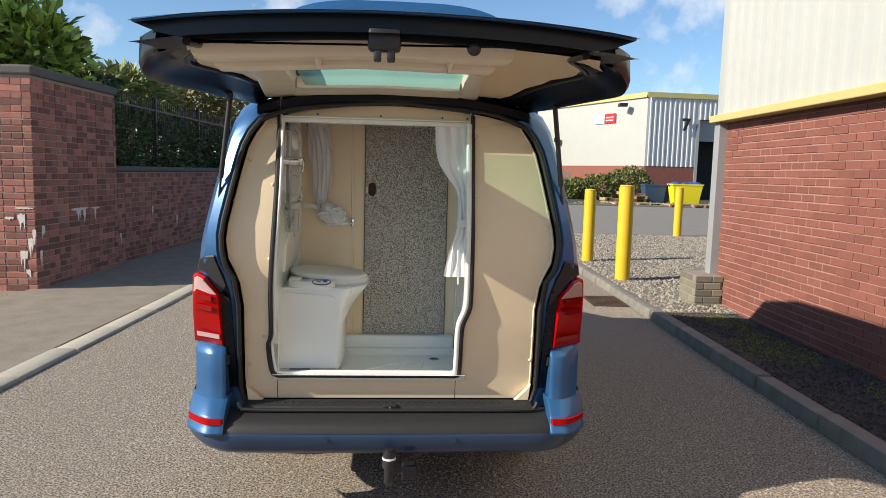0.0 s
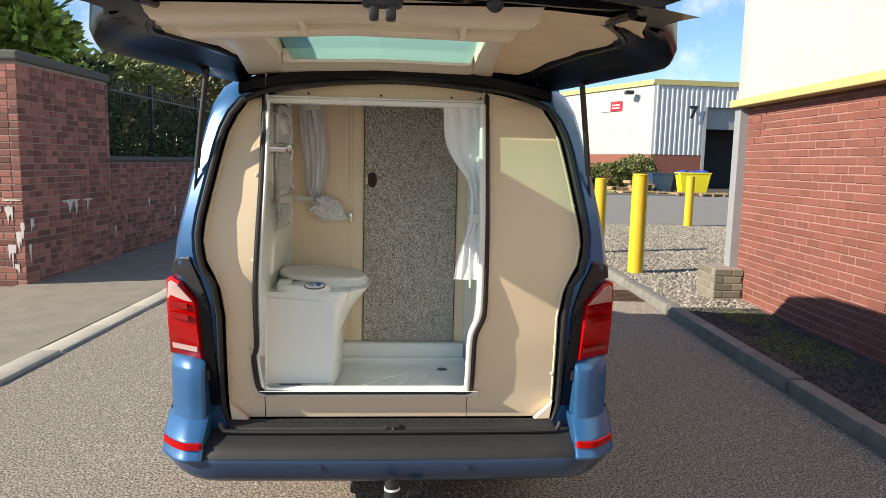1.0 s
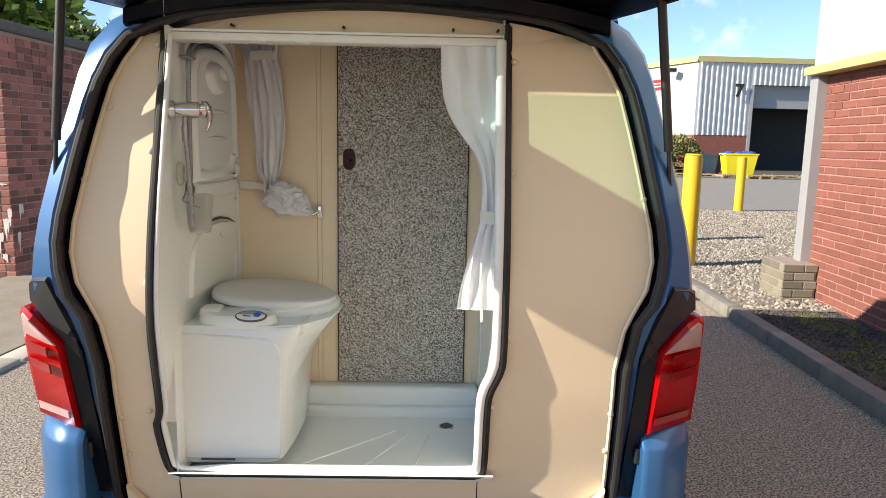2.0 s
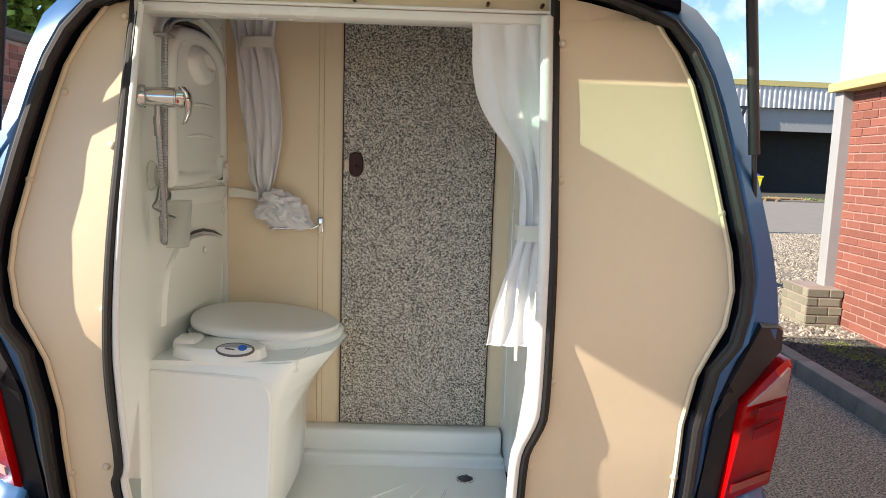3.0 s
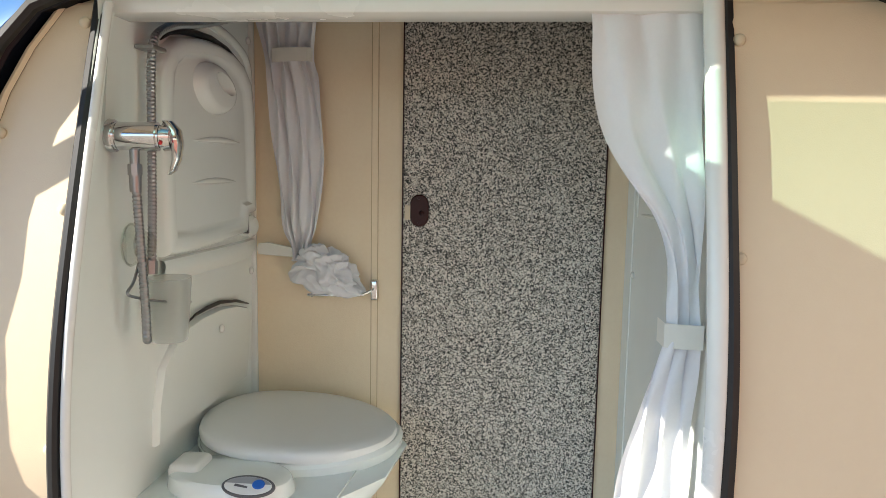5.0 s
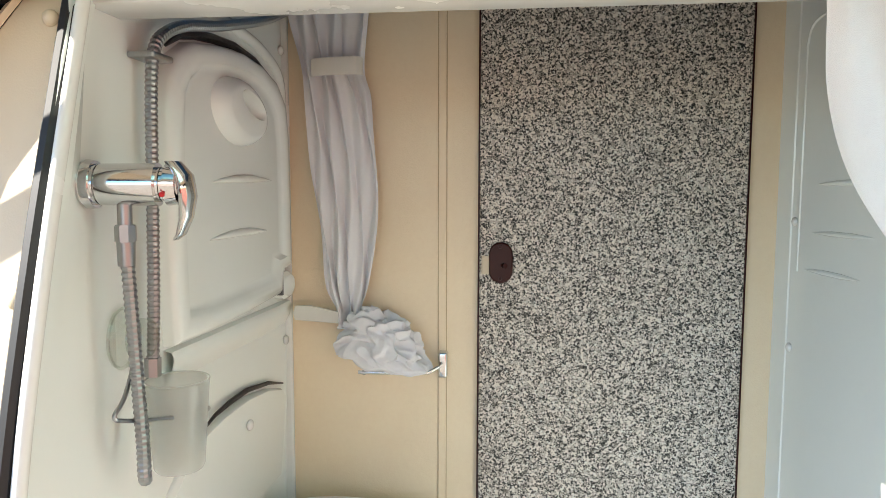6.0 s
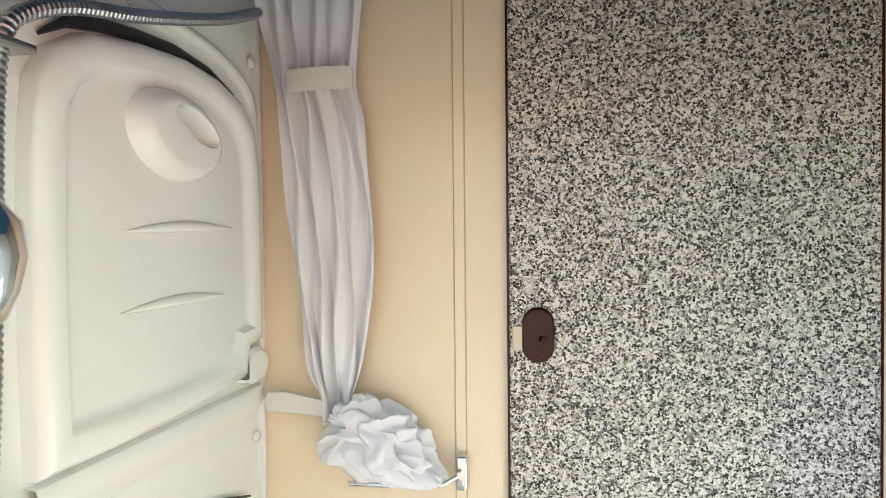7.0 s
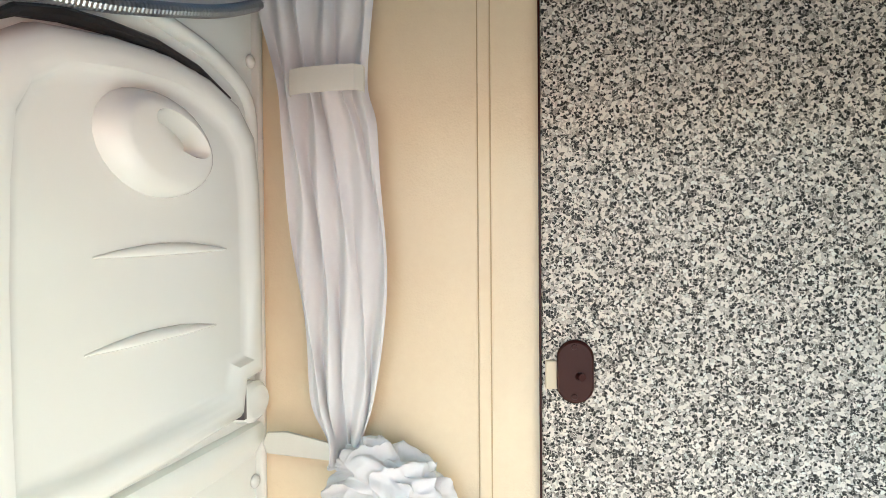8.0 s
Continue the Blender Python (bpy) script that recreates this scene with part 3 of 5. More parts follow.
leaf_mass("creeper_leaves", [((PX - 0.3, PY1 + 0.3 + i * 0.9, 1.78), (0.22, 0.6, 0.12)) for i in range(10)] + [((PX - 0.1, PY1 + 0.1, 2.7), (.1, .12, .5)), ((-5.6, 8.7, 3.15), (.6, .3, .1))], 2600, 0.07, LEAF_IVY, ivy, long=1.2)
shrub("pale_shrub", "light green feathery shrub behind the railings", "shrub", (-6.9, 14, 0),
      [((-6.7, 11.8, 3.1), (0.9, 1.2, 0.55)), ((-6.6, 13.6, 3.3), (0.9, 1.3, 0.6)), ((-7.2, 15.5, 3.4), (1.2, 1.5, 0.7))], 5200, 0.09, LEAF_PALE, 2.6)
shrub("hedge_tree", "olive and brown tangle of tall bushes in autumn leaf", "bush", (-7.6, 20, 0),
      [((-7.0, 18.5, 3.6), (1.4, 1.8, 1.0)), ((-7.2, 21.5, 3.7), (1.6, 2, 1.2)), ((-7.0, 25, 3.6), (1.6, 2.2, 1.4)), ((-7, 17, 2.4), (1, 3, 1.4))], 8000, 0.13, LEAF_DRY, 1.8)
shrub("far_tree", "distant green trees behind the end of the lane", "tree", (-5, 60, 0),
      [((-8, 58, 4), (5, 4, 3.5)), ((-2, 66, 3.6), (5, 4, 3.2)), ((4, 72, 3.8), (5, 4, 3.4)), ((9, 80, 5), (5, 4, 4.5)), ((13.5, 86, 6), (4, 4, 4.6))], 7000, 0.55, LEAF, 1.4)


# ---- the right-hand unit ----
unit = thing("warehouse_unit", "industrial unit with white profiled cladding over red brick", "building")
BX, BY = 4.04, 5.70
CLZ = 2.55
part("brick_wall_core", box((BX + 0.012, -22, 0), (BX + 0.3, BY, CLZ + 0.1)), MORTAR_R, unit)
part("end_wall", box((BX + 0.3, BY - 0.28, 0), (22, BY - 0.012, CLZ + 0.1)), MORTAR_R, unit)


def profiled(x0, x1, z0, z1, place, pitch=0.24, depth=0.035):
    bm = bmesh.new()
    cols = []
    n = int((x1 - x0) / pitch)
    for i in range(n):
        for f, d in ((0, 0), (0.55, 0), (0.65, depth), (0.9, depth)):
            cols.append((x0 + (i + f) * pitch, d))
    cols.append((x1, 0))
    rows = [[bm.verts.new(place(u, d, z)) for u, d in cols] for z in (z0, z1)]
    for i in range(len(cols) - 1):
        bm.faces.new((rows[0][i], rows[0][i + 1], rows[1][i + 1], rows[1][i]))
    return bm


part("cladding", profiled(-22, BY + 0.1, CLZ, 9.0, lambda u, d, z: (BX - 0.09 - d, u, z)), CLADDING, unit, "white ribbed steel cladding")
part("end_cladding", profiled(BX - 0.09, 22, CLZ, 9.0, lambda u, d, z: (u, BY + 0.1 + d, z)), CLADDING, unit, "white ribbed steel cladding")
part("roof", box((BX - 0.15, -22, 9.0), (22, BY + 0.15, 9.2)), GREY_STEEL, unit)
part("flashing", box((BX - 0.17, -22, CLZ - 0.06), (BX + 0.02, BY + 0.16, CLZ + 0.03), 0.01, bm=box((BX + 0.02, BY, CLZ - 0.06), (22, BY + 0.16, CLZ + 0.03), 0.01)), YELLOW_TRIM, unit, "yellow drip flashing under the cladding")
part("column", box((BX - 0.10, BY - 0.02, 0.1), (BX + 0.02, BY + 0.14, CLZ - 0.06), 0.008), GREY_STEEL, unit, "grey steel corner column")
plinth = part("column_plinth", box((BX - 0.36, BY - 0.22, 0), (BX + 0.0, BY + 0.32, 0.50), 0.02), MORTAR, unit, "mossy brick plinth under the column")

# ---- yellow posts ----
def bollard(x, y, h, r, label):
    b = thing("bollard", label, "bollard", "yellow posts on the gravel", at=(x, y, 0.08))
    part("post", cyl((0, 0, 0), (0, 0, h), r, seg=28, bevel=0.012), YELLOW, b, smooth=True)
    part("post_cap", cyl((0, 0, h), (0, 0, h + 0.02), r * 0.97, r * 0.8, 28), YELLOW, b, smooth=True)
    part("concrete_footing", cyl((0, 0, -0.05), (0, 0, 0.03), r * 1.7, r * 1.5, 20), KERB, b)


bollard(3.33, 7.58, 1.53, 0.118, "thick yellow painted steel post by the kerb")
bollard(3.33, 9.99, 1.41, 0.112, "thick yellow painted steel post by the kerb")
bollard(7.38, 16.2, 1.41, 0.115, "yellow painted steel post at the gravel's far edge")


# ---- the far unit across the road ----
far = thing("far_warehouse", "white industrial unit with yellow roof edge and roller door", "building")
FX, FY, FW = 20.9, 64.0, 13.5
fdir = Vector((-0.30, 0.954, 0)).normalized()
FZ0, FZ1 = 3.3, 10.0
fu = Vector((1, 0.10, 0)).normalized()


def far_front(u, d, z):
    q = Vector((FX, FY, 0)) + fu * u - Vector((0, 1, 0)) * d
    return (q.x, q.y, z)


def far_side(u, d, z):
    q = Vector((FX, FY, 0)) + Vector((-0.42, 0.907, 0)) * u + Vector((-1, 0, 0)) * d
    return (q.x, q.y, z)


part("side_wall", loft([[far_side(0, 0, 0), far_side(22, 0, 0)], [far_side(0, 0, FZ1), far_side(22, 0, FZ1)]], False, False), CLADDING, far, "plain white gable wall")
part("side_brick", loft([[far_side(0, .05, 0), far_side(22, .05, 0)], [far_side(0, .05, FZ0), far_side(22, .05, FZ0)]], False, False), BRICK_R, far)
part("front_cladding", profiled(0, 5.2, FZ0, FZ1, far_front, 0.5, 0.08), CLADDING_GREY, far, "pale grey ribbed cladding")
part("front_cladding", profiled(5.2, 26, 8.0, FZ1, far_front, 0.5, 0.08), CLADDING_GREY, far, "pale grey ribbed cladding")
part("front_brick", loft([[far_front(0, 0.02, 0), far_front(5.2, 0.02, 0)], [far_front(0, 0.02, FZ0), far_front(5.2, 0.02, FZ0)]], False, False), BRICK_R, far)
part("door_jamb", box((0, 0, 0), (0.3, 0.5, 8.0)), GREY_STEEL, far).matrix_local = Matrix.Translation(far_front(5.2, 0.1, 0))
part("roller_shutter", loft([[far_front(5.4, -.5, 5.9), far_front(26, -.5, 5.9)], [far_front(5.4, -.5, 8.0), far_front(26, -.5, 8.0)]], False, False), GREY_STEEL, far, "half raised grey roller shutter")
part("bay_shade_sheet", loft([[far_front(5.4, -4, 0), far_front(26, -4, 0)], [far_front(5.4, -4, 8.6), far_front(26, -4, 8.6)]], False, False), BAY_SHADE, far, "near-black sheet standing for the shade inside the open bay")
part("roof_edge", loft([[far_front(-.1, .2, FZ1), far_front(26, .2, FZ1)], [far_front(-.1, .2, FZ1 + .5), far_front(26, .2, FZ1 + .5)]], False, False), YELLOW_TRIM, far, "yellow roof edge")
part("roof_edge", loft([[far_side(-.1, .2, FZ1), far_side(22, .2, FZ1)], [far_side(-.1, .2, FZ1 + .5), far_side(22, .2, FZ1 + .5)]], False, False), YELLOW_TRIM, far, "yellow roof edge")
part("roof", loft([[far_side(0, 0, FZ1 + .2), far_side(22, 0, FZ1 + .2)], [far_front(26, 0, FZ1 + .2), Vector(far_side(22, 0, FZ1 + .2)) + fu * 26]], False, False), GREY_STEEL, far)
for u, w, mat, lab in ((6.3, 1.7, BAR_WHITE, "white half of the sign"), (4.5, 1.8, SIGN_RED, "red half of the sign")):
    part("sign_panel", loft([[far_side(u, .12, 7.75), far_side(u + w, .12, 7.75)], [far_side(u, .12, 8.75), far_side(u + w, .12, 8.75)]], False, False), mat, far, lab)
for k in range(2):
    part("sign_bar", loft([[far_side(4.8, .16, 8.0 + k * .3), far_side(6.0, .16, 8.0 + k * .3)], [far_side(4.8, .16, 8.12 + k * .3), far_side(6.0, .16, 8.12 + k * .3)]], False, False), BAR_WHITE, far)
part("floodlight", box((-.5, -.5, 0), (.3, .3, .35), 0.05), BLACK, far).location = far_side(2.2, .9, 9.2)
part("wall_lamp", box((-.3, -.3, 0), (.2, .2, .5), 0.05), BLACK, far).location = far_side(14, .6, 6.0)
num = bpy.data.curves.new("unit_number", "FONT")
num.body, num.size, num.align_x, num.extrude = "7", 1.6, "CENTER", 0.04
num.offset = 0.06
num_ob = new("unit_number", num)
num_ob.data.materials.append(BLACK)
num_ob.parent = far
num_ob.matrix_local = Matrix.Translation(far_front(4.0, 0.30, 6.9)) @ Matrix.Rotation(math.atan2(fu.y, fu.x), 4, "Z") @ Matrix.Rotation(radians(90), 4, "X")

palisade = thing("palisade_fence", "pale grey steel palisade fence by the far hedge", "fence", kind="structure")
pal_first = part("pale", box((0, 0, 0), (0.09, 0.03, 2.6)), GREY_STEEL, palisade)
for i in range(46):
    ob = pal_first if i == 0 else new("pale", pal_first.data)
    ob.parent = palisade
    ob.location = (10.2 + i * 0.16, 74 + i * .02, 0)
shrub("clipped_hedge", "rounded dark green hedge beside the far unit", "hedge", (17.5, 60, 0),
      [((15.6, 58.5, 1.1), (2.2, 2.2, 1.4)), ((18.2, 59.5, 1.4), (2.3, 2, 1.7)), ((13.2, 59, 0.9), (1.8, 2, 1.1))], 9000, 0.2, LEAF_HEDGE, 1.3)
grass = thing("grass_tufts", "short rough grass along the far kerb", "grass", kind="stuff")
leaf_mass("grass_blades", [((12 + i * 2.2, 47.5, 0.05), (1.6, 1.2, 0.08)) for i in range(9)], 2600, 0.09, LEAF_PALE, grass, long=2.0)


def skip_bin(x, y, w, h, mat, label, load=None):
    b = thing("waste_bin", label, "bin", "bins before the far unit", at=(x, y, 0.15))
    t = 0.1
    body = loft([[(-w / 2 * a, -0.6 * a, z), (w / 2 * a, -0.6 * a, z), (w / 2 * a, 0.6 * a, z), (-w / 2 * a, 0.6 * a, z)] for a, z in ((0.8, 0), (1.0, h), (1.05, h), (1.05, h + 0.1), (0.95, h + 0.1), (0.9, h - 0.15))])
    part("tub", body, mat, b)
    for sx in (-1, 1):
        part("foot", cyl((sx * w * 0.32, -0.3, -0.14), (sx * w * 0.32, 0.3, -0.14), 0.12, seg=10), TYRE, b)
    if load:
        for _ in range(7):
            part("sack", ball((random.uniform(-.4, .4) * w, random.uniform(-.3, .3), h + random.uniform(0, .12)), random.uniform(.2, .4), (1.2, 1, .6), 8), load, b, "blue plastic sack heaped on top")


skip_bin(19.3, 48.6, 2.3, 1.45, YELLOW_BIN, "yellow plastic waste bin heaped with blue sacks", material("blue_sacks", (0.03, 0.07, 0.35), 0.4))
skip_bin(17.3, 50.0, 1.7, 1.35, BIN_BLUE, "dark blue plastic waste bin")
skip_bin(18.6, 52.5, 1.6, 1.3, BLACK, "black plastic waste bin")


def pallet(x, y, z, rot, tilt):
    p = thing("pallet", "raw wooden pallet lying by the bins", "pallet", "pallets by the bins", at=(x, y, z))
    p.rotation_euler = (0, tilt, rot)
    for i in range(6):
        part("board", box((-0.9, -0.6 + i * 0.21, 0.2), (0.9, -0.45 + i * 0.21, 0.24)), WOOD, p)
    for j in range(3):
        part("bearer", box((-0.9 + j * 0.82, -0.6, 0), (-0.75 + j * 0.82, 0.6, 0.2)), WOOD, p)


for q in ((14.0, 49.0, 0, 0.2, 0), (15.4, 48.9, 0, 0.1, 0.0), (15.3, 48.9, 0.24, 0.3, 0), (15.5, 49.0, 0.48, -0.1, 0), (15.2, 49.0, 0.72, 0.15, 0.06), (13.9, 49.1, 0.24, 0.1, 0.05), (16.0, 47.0, 0, -0.1, 0), (19.8, 46.4, 0, 0.05, 0), (18.0, 46.6, 0, 0.2, 0), (21.8, 46.8, 0, 0, 0), (14.2, 47.2, 0, .1, 0)):
    pallet(*q)


# the van stands slightly askew to the lane, so the whole yard turns a little about it
ASKEW = Matrix.Rotation(-0.05, 4, "Z")
FAR_THINGS = ("far_warehouse", "palisade_fence", "clipped_hedge", "grass_tufts", "waste_bin", "pallet", "far_tree")
for ob in [o for o in scene.objects if o.parent is None and o.type in ("EMPTY", "MESH")]:
    kind_name = ob.name.split(".")[0]
    move = Matrix.Identity(4)
    if kind_name in FAR_THINGS:
        move = Matrix.Translation((0.65, 0, 0.02)) @ Matrix.Scale(0.84, 4)
    elif kind_name == "laurel_bush":
        move = Matrix.Translation((-0.05, -0.4, 0))
    elif kind_name in ("pale_shrub", "hedge_tree"):
        move = Matrix.Translation((0, -1.3, 0))
    ob.matrix_basis = ASKEW @ move @ ob.matrix_basis


# ---- the van ----
REAR = [(0.40, 0.03), (0.62, 0.05), (0.74, 0.03), (1.0, -0.04), (1.3, -0.10), (1.48, -0.09), (1.68, -0.055), (1.87, -0.005), (1.97, 0.015), (2.1, 0.08), (2.3, 0.2)]


def rear_y(z):
    return lerp_table(REAR, z)


APERTURE = [(0.0, 0.60), (0.66, 0.60), (0.70, 0.625), (0.710, 0.70), (0.693, 1.10), (0.708, 1.25), (0.752, 1.325), (0.766, 1.42), (0.757, 1.50), (0.724, 1.655), (0.684, 1.85), (0.650, 1.925), (0.605, 1.99), (0.46, 2.045), (0.0, 2.088)]
BODY = [(0.0, 0.36), (0.80, 0.36), (0.92, 0.40), (0.955, 0.50), (0.955, 0.60), (0.952, 0.90), (0.948, 1.10), (0.945, 1.24), (0.928, 1.40), (0.865, 1.70), (0.80, 1.98), (0.775, 2.06), (0.72, 2.12), (0.50, 2.16), (0.0, 2.18)]


def mirror(half):
    """A closed ring of (x, z) from a half outline that runs from the bottom's middle to the top's."""
    return half + [(-x, z) for x, z in reversed(half[1:-1])]


def grow(half, d):
    out = []
    for i, (x, z) in enumerate(half):
        a, b = half[max(0, i - 1)], half[min(len(half) - 1, i + 1)]
        t = Vector((b[0] - a[0], b[1] - a[1])).normalized()
        out.append((max(0.0, x + t.y * d) if 0 < i < len(half) - 1 else 0.0, z - t.x * d if 0 < i < len(half) - 1 else z - (d if i == 0 else -d)))
    return out


van = thing("campervan", "metallic blue panel van camper with open tailgate and high roof", "van", at=(0, 0, 0.0164))
van.scale = (1, 1, 0.978)
n_half = 40


def ring(half, y):
    pts = [(p.x, p.y) for p in resample([(x, z, 0) for x, z in half], n_half)]
    return [(x, y(z) if callable(y) else y, z) for x, z in mirror(pts)]


# shell: rear edge round to the sides, then forward to the cab
shell_rings = [ring(grow(APERTURE, 0.026), lambda z: rear_y(z) + 0.010), ring(grow(APERTURE, 0.042), lambda z: rear_y(z) + 0.001)]
for share, back in ((0.38, 0.02), (0.62, 0.08), (0.84, 0.16), (1.0, 0.32)):
    half_mid = [(a[0] * (1 - share) + b[0] * share, a[1] * (1 - share) + b[1] * share) for a, b in zip(grow(APERTURE, 0.044), BODY)]
    shell_rings.append(ring(half_mid, lambda z: rear_y(z) + back))
for y, w, top in ((0.6, 1.0, 0), (1.6, 1.005, 0), (2.8, 1.0, 0), (3.5, 0.995, -0.03)):
    shell_rings.append(ring([(x * w, z + (top if z > 1.5 else 0)) for x, z in BODY], y))
for y, w, squash in ((3.95, 0.98, 1.66), (4.35, 0.96, 1.24), (4.75, 0.90, 1.10), (4.92, 0.80, 0.98)):
    shell_rings.append(ring([(x * w, 0.36 + (z - 0.36) * (squash - 0.36) / (2.18 - 0.36)) for x, z in BODY], y))
part("body_shell", loft(shell_rings, False), BLUE, van, smooth=True)
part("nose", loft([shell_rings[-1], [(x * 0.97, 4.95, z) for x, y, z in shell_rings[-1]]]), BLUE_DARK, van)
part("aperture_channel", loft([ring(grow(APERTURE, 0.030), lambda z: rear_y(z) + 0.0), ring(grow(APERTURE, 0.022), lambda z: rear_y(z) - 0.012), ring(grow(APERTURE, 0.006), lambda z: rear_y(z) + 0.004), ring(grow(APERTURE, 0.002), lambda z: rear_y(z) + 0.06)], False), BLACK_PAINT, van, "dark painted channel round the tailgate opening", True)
seal_path = [Vector(q) for q in ring(grow(APERTURE, 0.014), lambda z: rear_y(z) - 0.014)]
part("tailgate_seal", tube(seal_path, 0.011, 8, True), RUBBER, van, "black rubber door seal", True)
for s in (-1, 1):
    # black shoulder beside the lamp
    sh = [(0.745, 1.12), (0.80, 1.20), (0.85, 1.278), (0.908, 1.278), (0.896, 1.33), (0.86, 1.35), (0.81, 1.355), (0.772, 1.27), (0.748, 1.18)]
    part("lamp_shoulder", prism([(s * x, z) for x, z in sh], lambda u, v, d: (u, rear_y(v) + 0.035 + 1.3 * max(0, abs(u) - 0.84) - d, v), 0.045, 0.008), BLACK, van, "black plastic cap above the lamp", True)
    part("pillar_trim", prism([(s * x, z) for x, z in ((0.735, 0.68), (0.785, 0.68), (0.787, 1.18), (0.76, 1.22), (0.742, 1.15))], lambda u, v, d: (u, rear_y(v) + 0.02 - d, v), 0.03, 0.006), BLACK_PAINT, van, smooth=True)
    lamp = part("tail_lamp", prism([(s * x, z) for x, z in ((0.787, 0.905), (0.950, 0.905), (0.948, 1.05), (0.938, 1.18), (0.925, 1.255), (0.895, 1.268), (0.850, 1.255), (0.788, 1.165))], lambda u, v, d: (u, rear_y(v) + 0.05 + 1.2 * max(0, abs(u) - 0.86) - d, v), 0.075, 0.012), RED_LENS, van, "red tail lamp with clear top", True)
    part("reversing_lens", prism([(s * x, z) for x, z in ((0.800, 1.168), (0.928, 1.168), (0.914, 1.243), (0.892, 1.254), (0.856, 1.244))], lambda u, v, d: (u, rear_y(v) - 0.021 + 1.2 * max(0, abs(u) - 0.86) - d, v), 0.006, 0.003), CLEAR_LENS, lamp, "clear ribbed reversing lens", True)
    for zc in (1.085, 1.135):
        part("lamp_band", prism([(s * x, z) for x, z in ((0.825, zc), (0.92, zc), (0.92, zc + 0.028), (0.825, zc + 0.028))], lambda u, v, d: (u, rear_y(v) - 0.023 + 1.2 * max(0, abs(u) - 0.86) - d, v), 0.004, 0.002), RED_DARK, lamp)
    part("lamp_strip", prism([(s * x, z) for x, z in ((0.80, 0.945), (0.925, 0.945), (0.925, 0.968), (0.80, 0.968))], lambda u, v, d: (u, rear_y(v) - 0.023 + 1.2 * max(0, abs(u) - 0.86) - d, v), 0.005, 0.002), CLEAR_LENS if s < 0 else RED_DARK, lamp)
    # gas strut
    strut = part("gas_strut", cyl((s * 0.733, -0.085, 2.10), (s * 0.787, -0.055, 1.713), 0.0115, seg=14, bm=cyl((s * 0.787, -0.055, 1.713), (s * 0.826, -0.03, 1.40), 0.0055, seg=10)), BLACK, van, "black gas strut holding the tailgate", True)
    part("strut_ball", ball((s * 0.855, -0.03, 1.405), 0.015, seg=12, bm=box((s * 0.826 - 0.010, -0.045, 1.375), (s * 0.826 + 0.010, -0.015, 1.42), 0.005)), BLACK, strut, smooth=True)
    # side glass, wheels
    for y0, y1 in ((0.75, 2.05), (2.2, 3.25)):
        g = [(y0, 1.36), (y1, 1.36), (y1, 1.86), (y0 + 0.05, 1.86)]
        part("side_window", prism(g, lambda u, v, d: (s * (0.948 - (v - 1.36) * 0.225 + 0.004 + d), u, v), 0.006, 0.003), DARK_GLASS, van)
    for y in (1.05, 4.05):
        wheel = part("wheel", cyl((s * 0.72, y, 0.325), (s * 0.94, y, 0.325), 0.215, seg=28, bevel=0.02), ALLOY, van, "alloy wheel", True)
        tyre = [(s * (0.71 + 0.115 * (1 + math.cos(a))), 0.28 + 0.06 * math.sin(a)) for a in [k * math.tau / 12 for k in range(12)]]
        part("tyre", loft([[(x, y + r * math.cos(b), 0.325 + r * math.sin(b)) for x, r in tyre] for b in [k * math.tau / 36 for k in range(37)]], False), TYRE, wheel, "black tyre", True)
    part("latch_striker", box((s * 0.775 - 0.012, -0.02, 0.81), (s * 0.775 + 0.012, -0.005, 0.86), 0.005), BLACK, van)
part("windscreen", loft([[(-0.68, 3.56, 2.02), (0.68, 3.56, 2.02)], [(-0.80, 4.30, 1.34), (0.80, 4.30, 1.34)]], False, False), DARK_GLASS, van)
part("underbody", box((-0.80, 0.4, 0.30), (0.80, 4.7, 0.42), 0.05), BLACK, van)

# high roof
roof_rings = []
for y, w, h in ((0.22, 0.60, 0.02), (0.27, 0.68, 0.34), (0.42, 0.72, 0.56), (0.9, 0.73, 0.66), (2.4, 0.73, 0.66), (3.1, 0.70, 0.55), (3.5, 0.62, 0.20), (3.6, 0.55, 0.02)):
    roof_rings.append([(w * (1.06 if k == 0 else 1) * sx * abs(math.cos(a)) ** 0.55, y, 2.10 + h * abs(math.sin(a)) ** 0.6) for k, (a, sx) in enumerate([(math.pi * j / 24, 1 if j < 12 else -1) for j in range(25)])])
part("high_roof", loft(roof_rings, False, False), BLUE, van, "glossy blue moulded high roof", True)

# bumper with step, corner reflectors and sensors
def bumper_line(x, z):
    edge = max(0.0, abs(x) - 0.72)
    return -0.16 + 0.02 * (x / 0.9) ** 2 + edge * edge * 3.2 + max(0.0, 0.48 - z) * 0.25


xs = [-0.985 + 1.97 * i / 44 for i in range(45)]
bump = loft([[(x, bumper_line(x, z) + o, z) for x in xs] for z, o in ((0.385, 0.10), (0.40, 0.03), (0.43, 0.002), (0.50, 0.0), (0.512, 0.006), (0.518, 0.03))], False, False)
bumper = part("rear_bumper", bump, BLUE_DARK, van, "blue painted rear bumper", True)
step_x = [-0.785 + 1.57 * i / 32 for i in range(33)]
part("bumper_step", loft([[(x, bumper_line(x, 0.56) + o if y is None else y, z) for x in step_x] for o, y, z in ((0.004, None, 0.513), (0.012, None, 0.535), (0.035, None, 0.556), (0.07, None, 0.566), (0, -0.03, 0.588), (0, 0.02, 0.585))], False, False), SILL, bumper, "scuffed dark grey step pad", True)


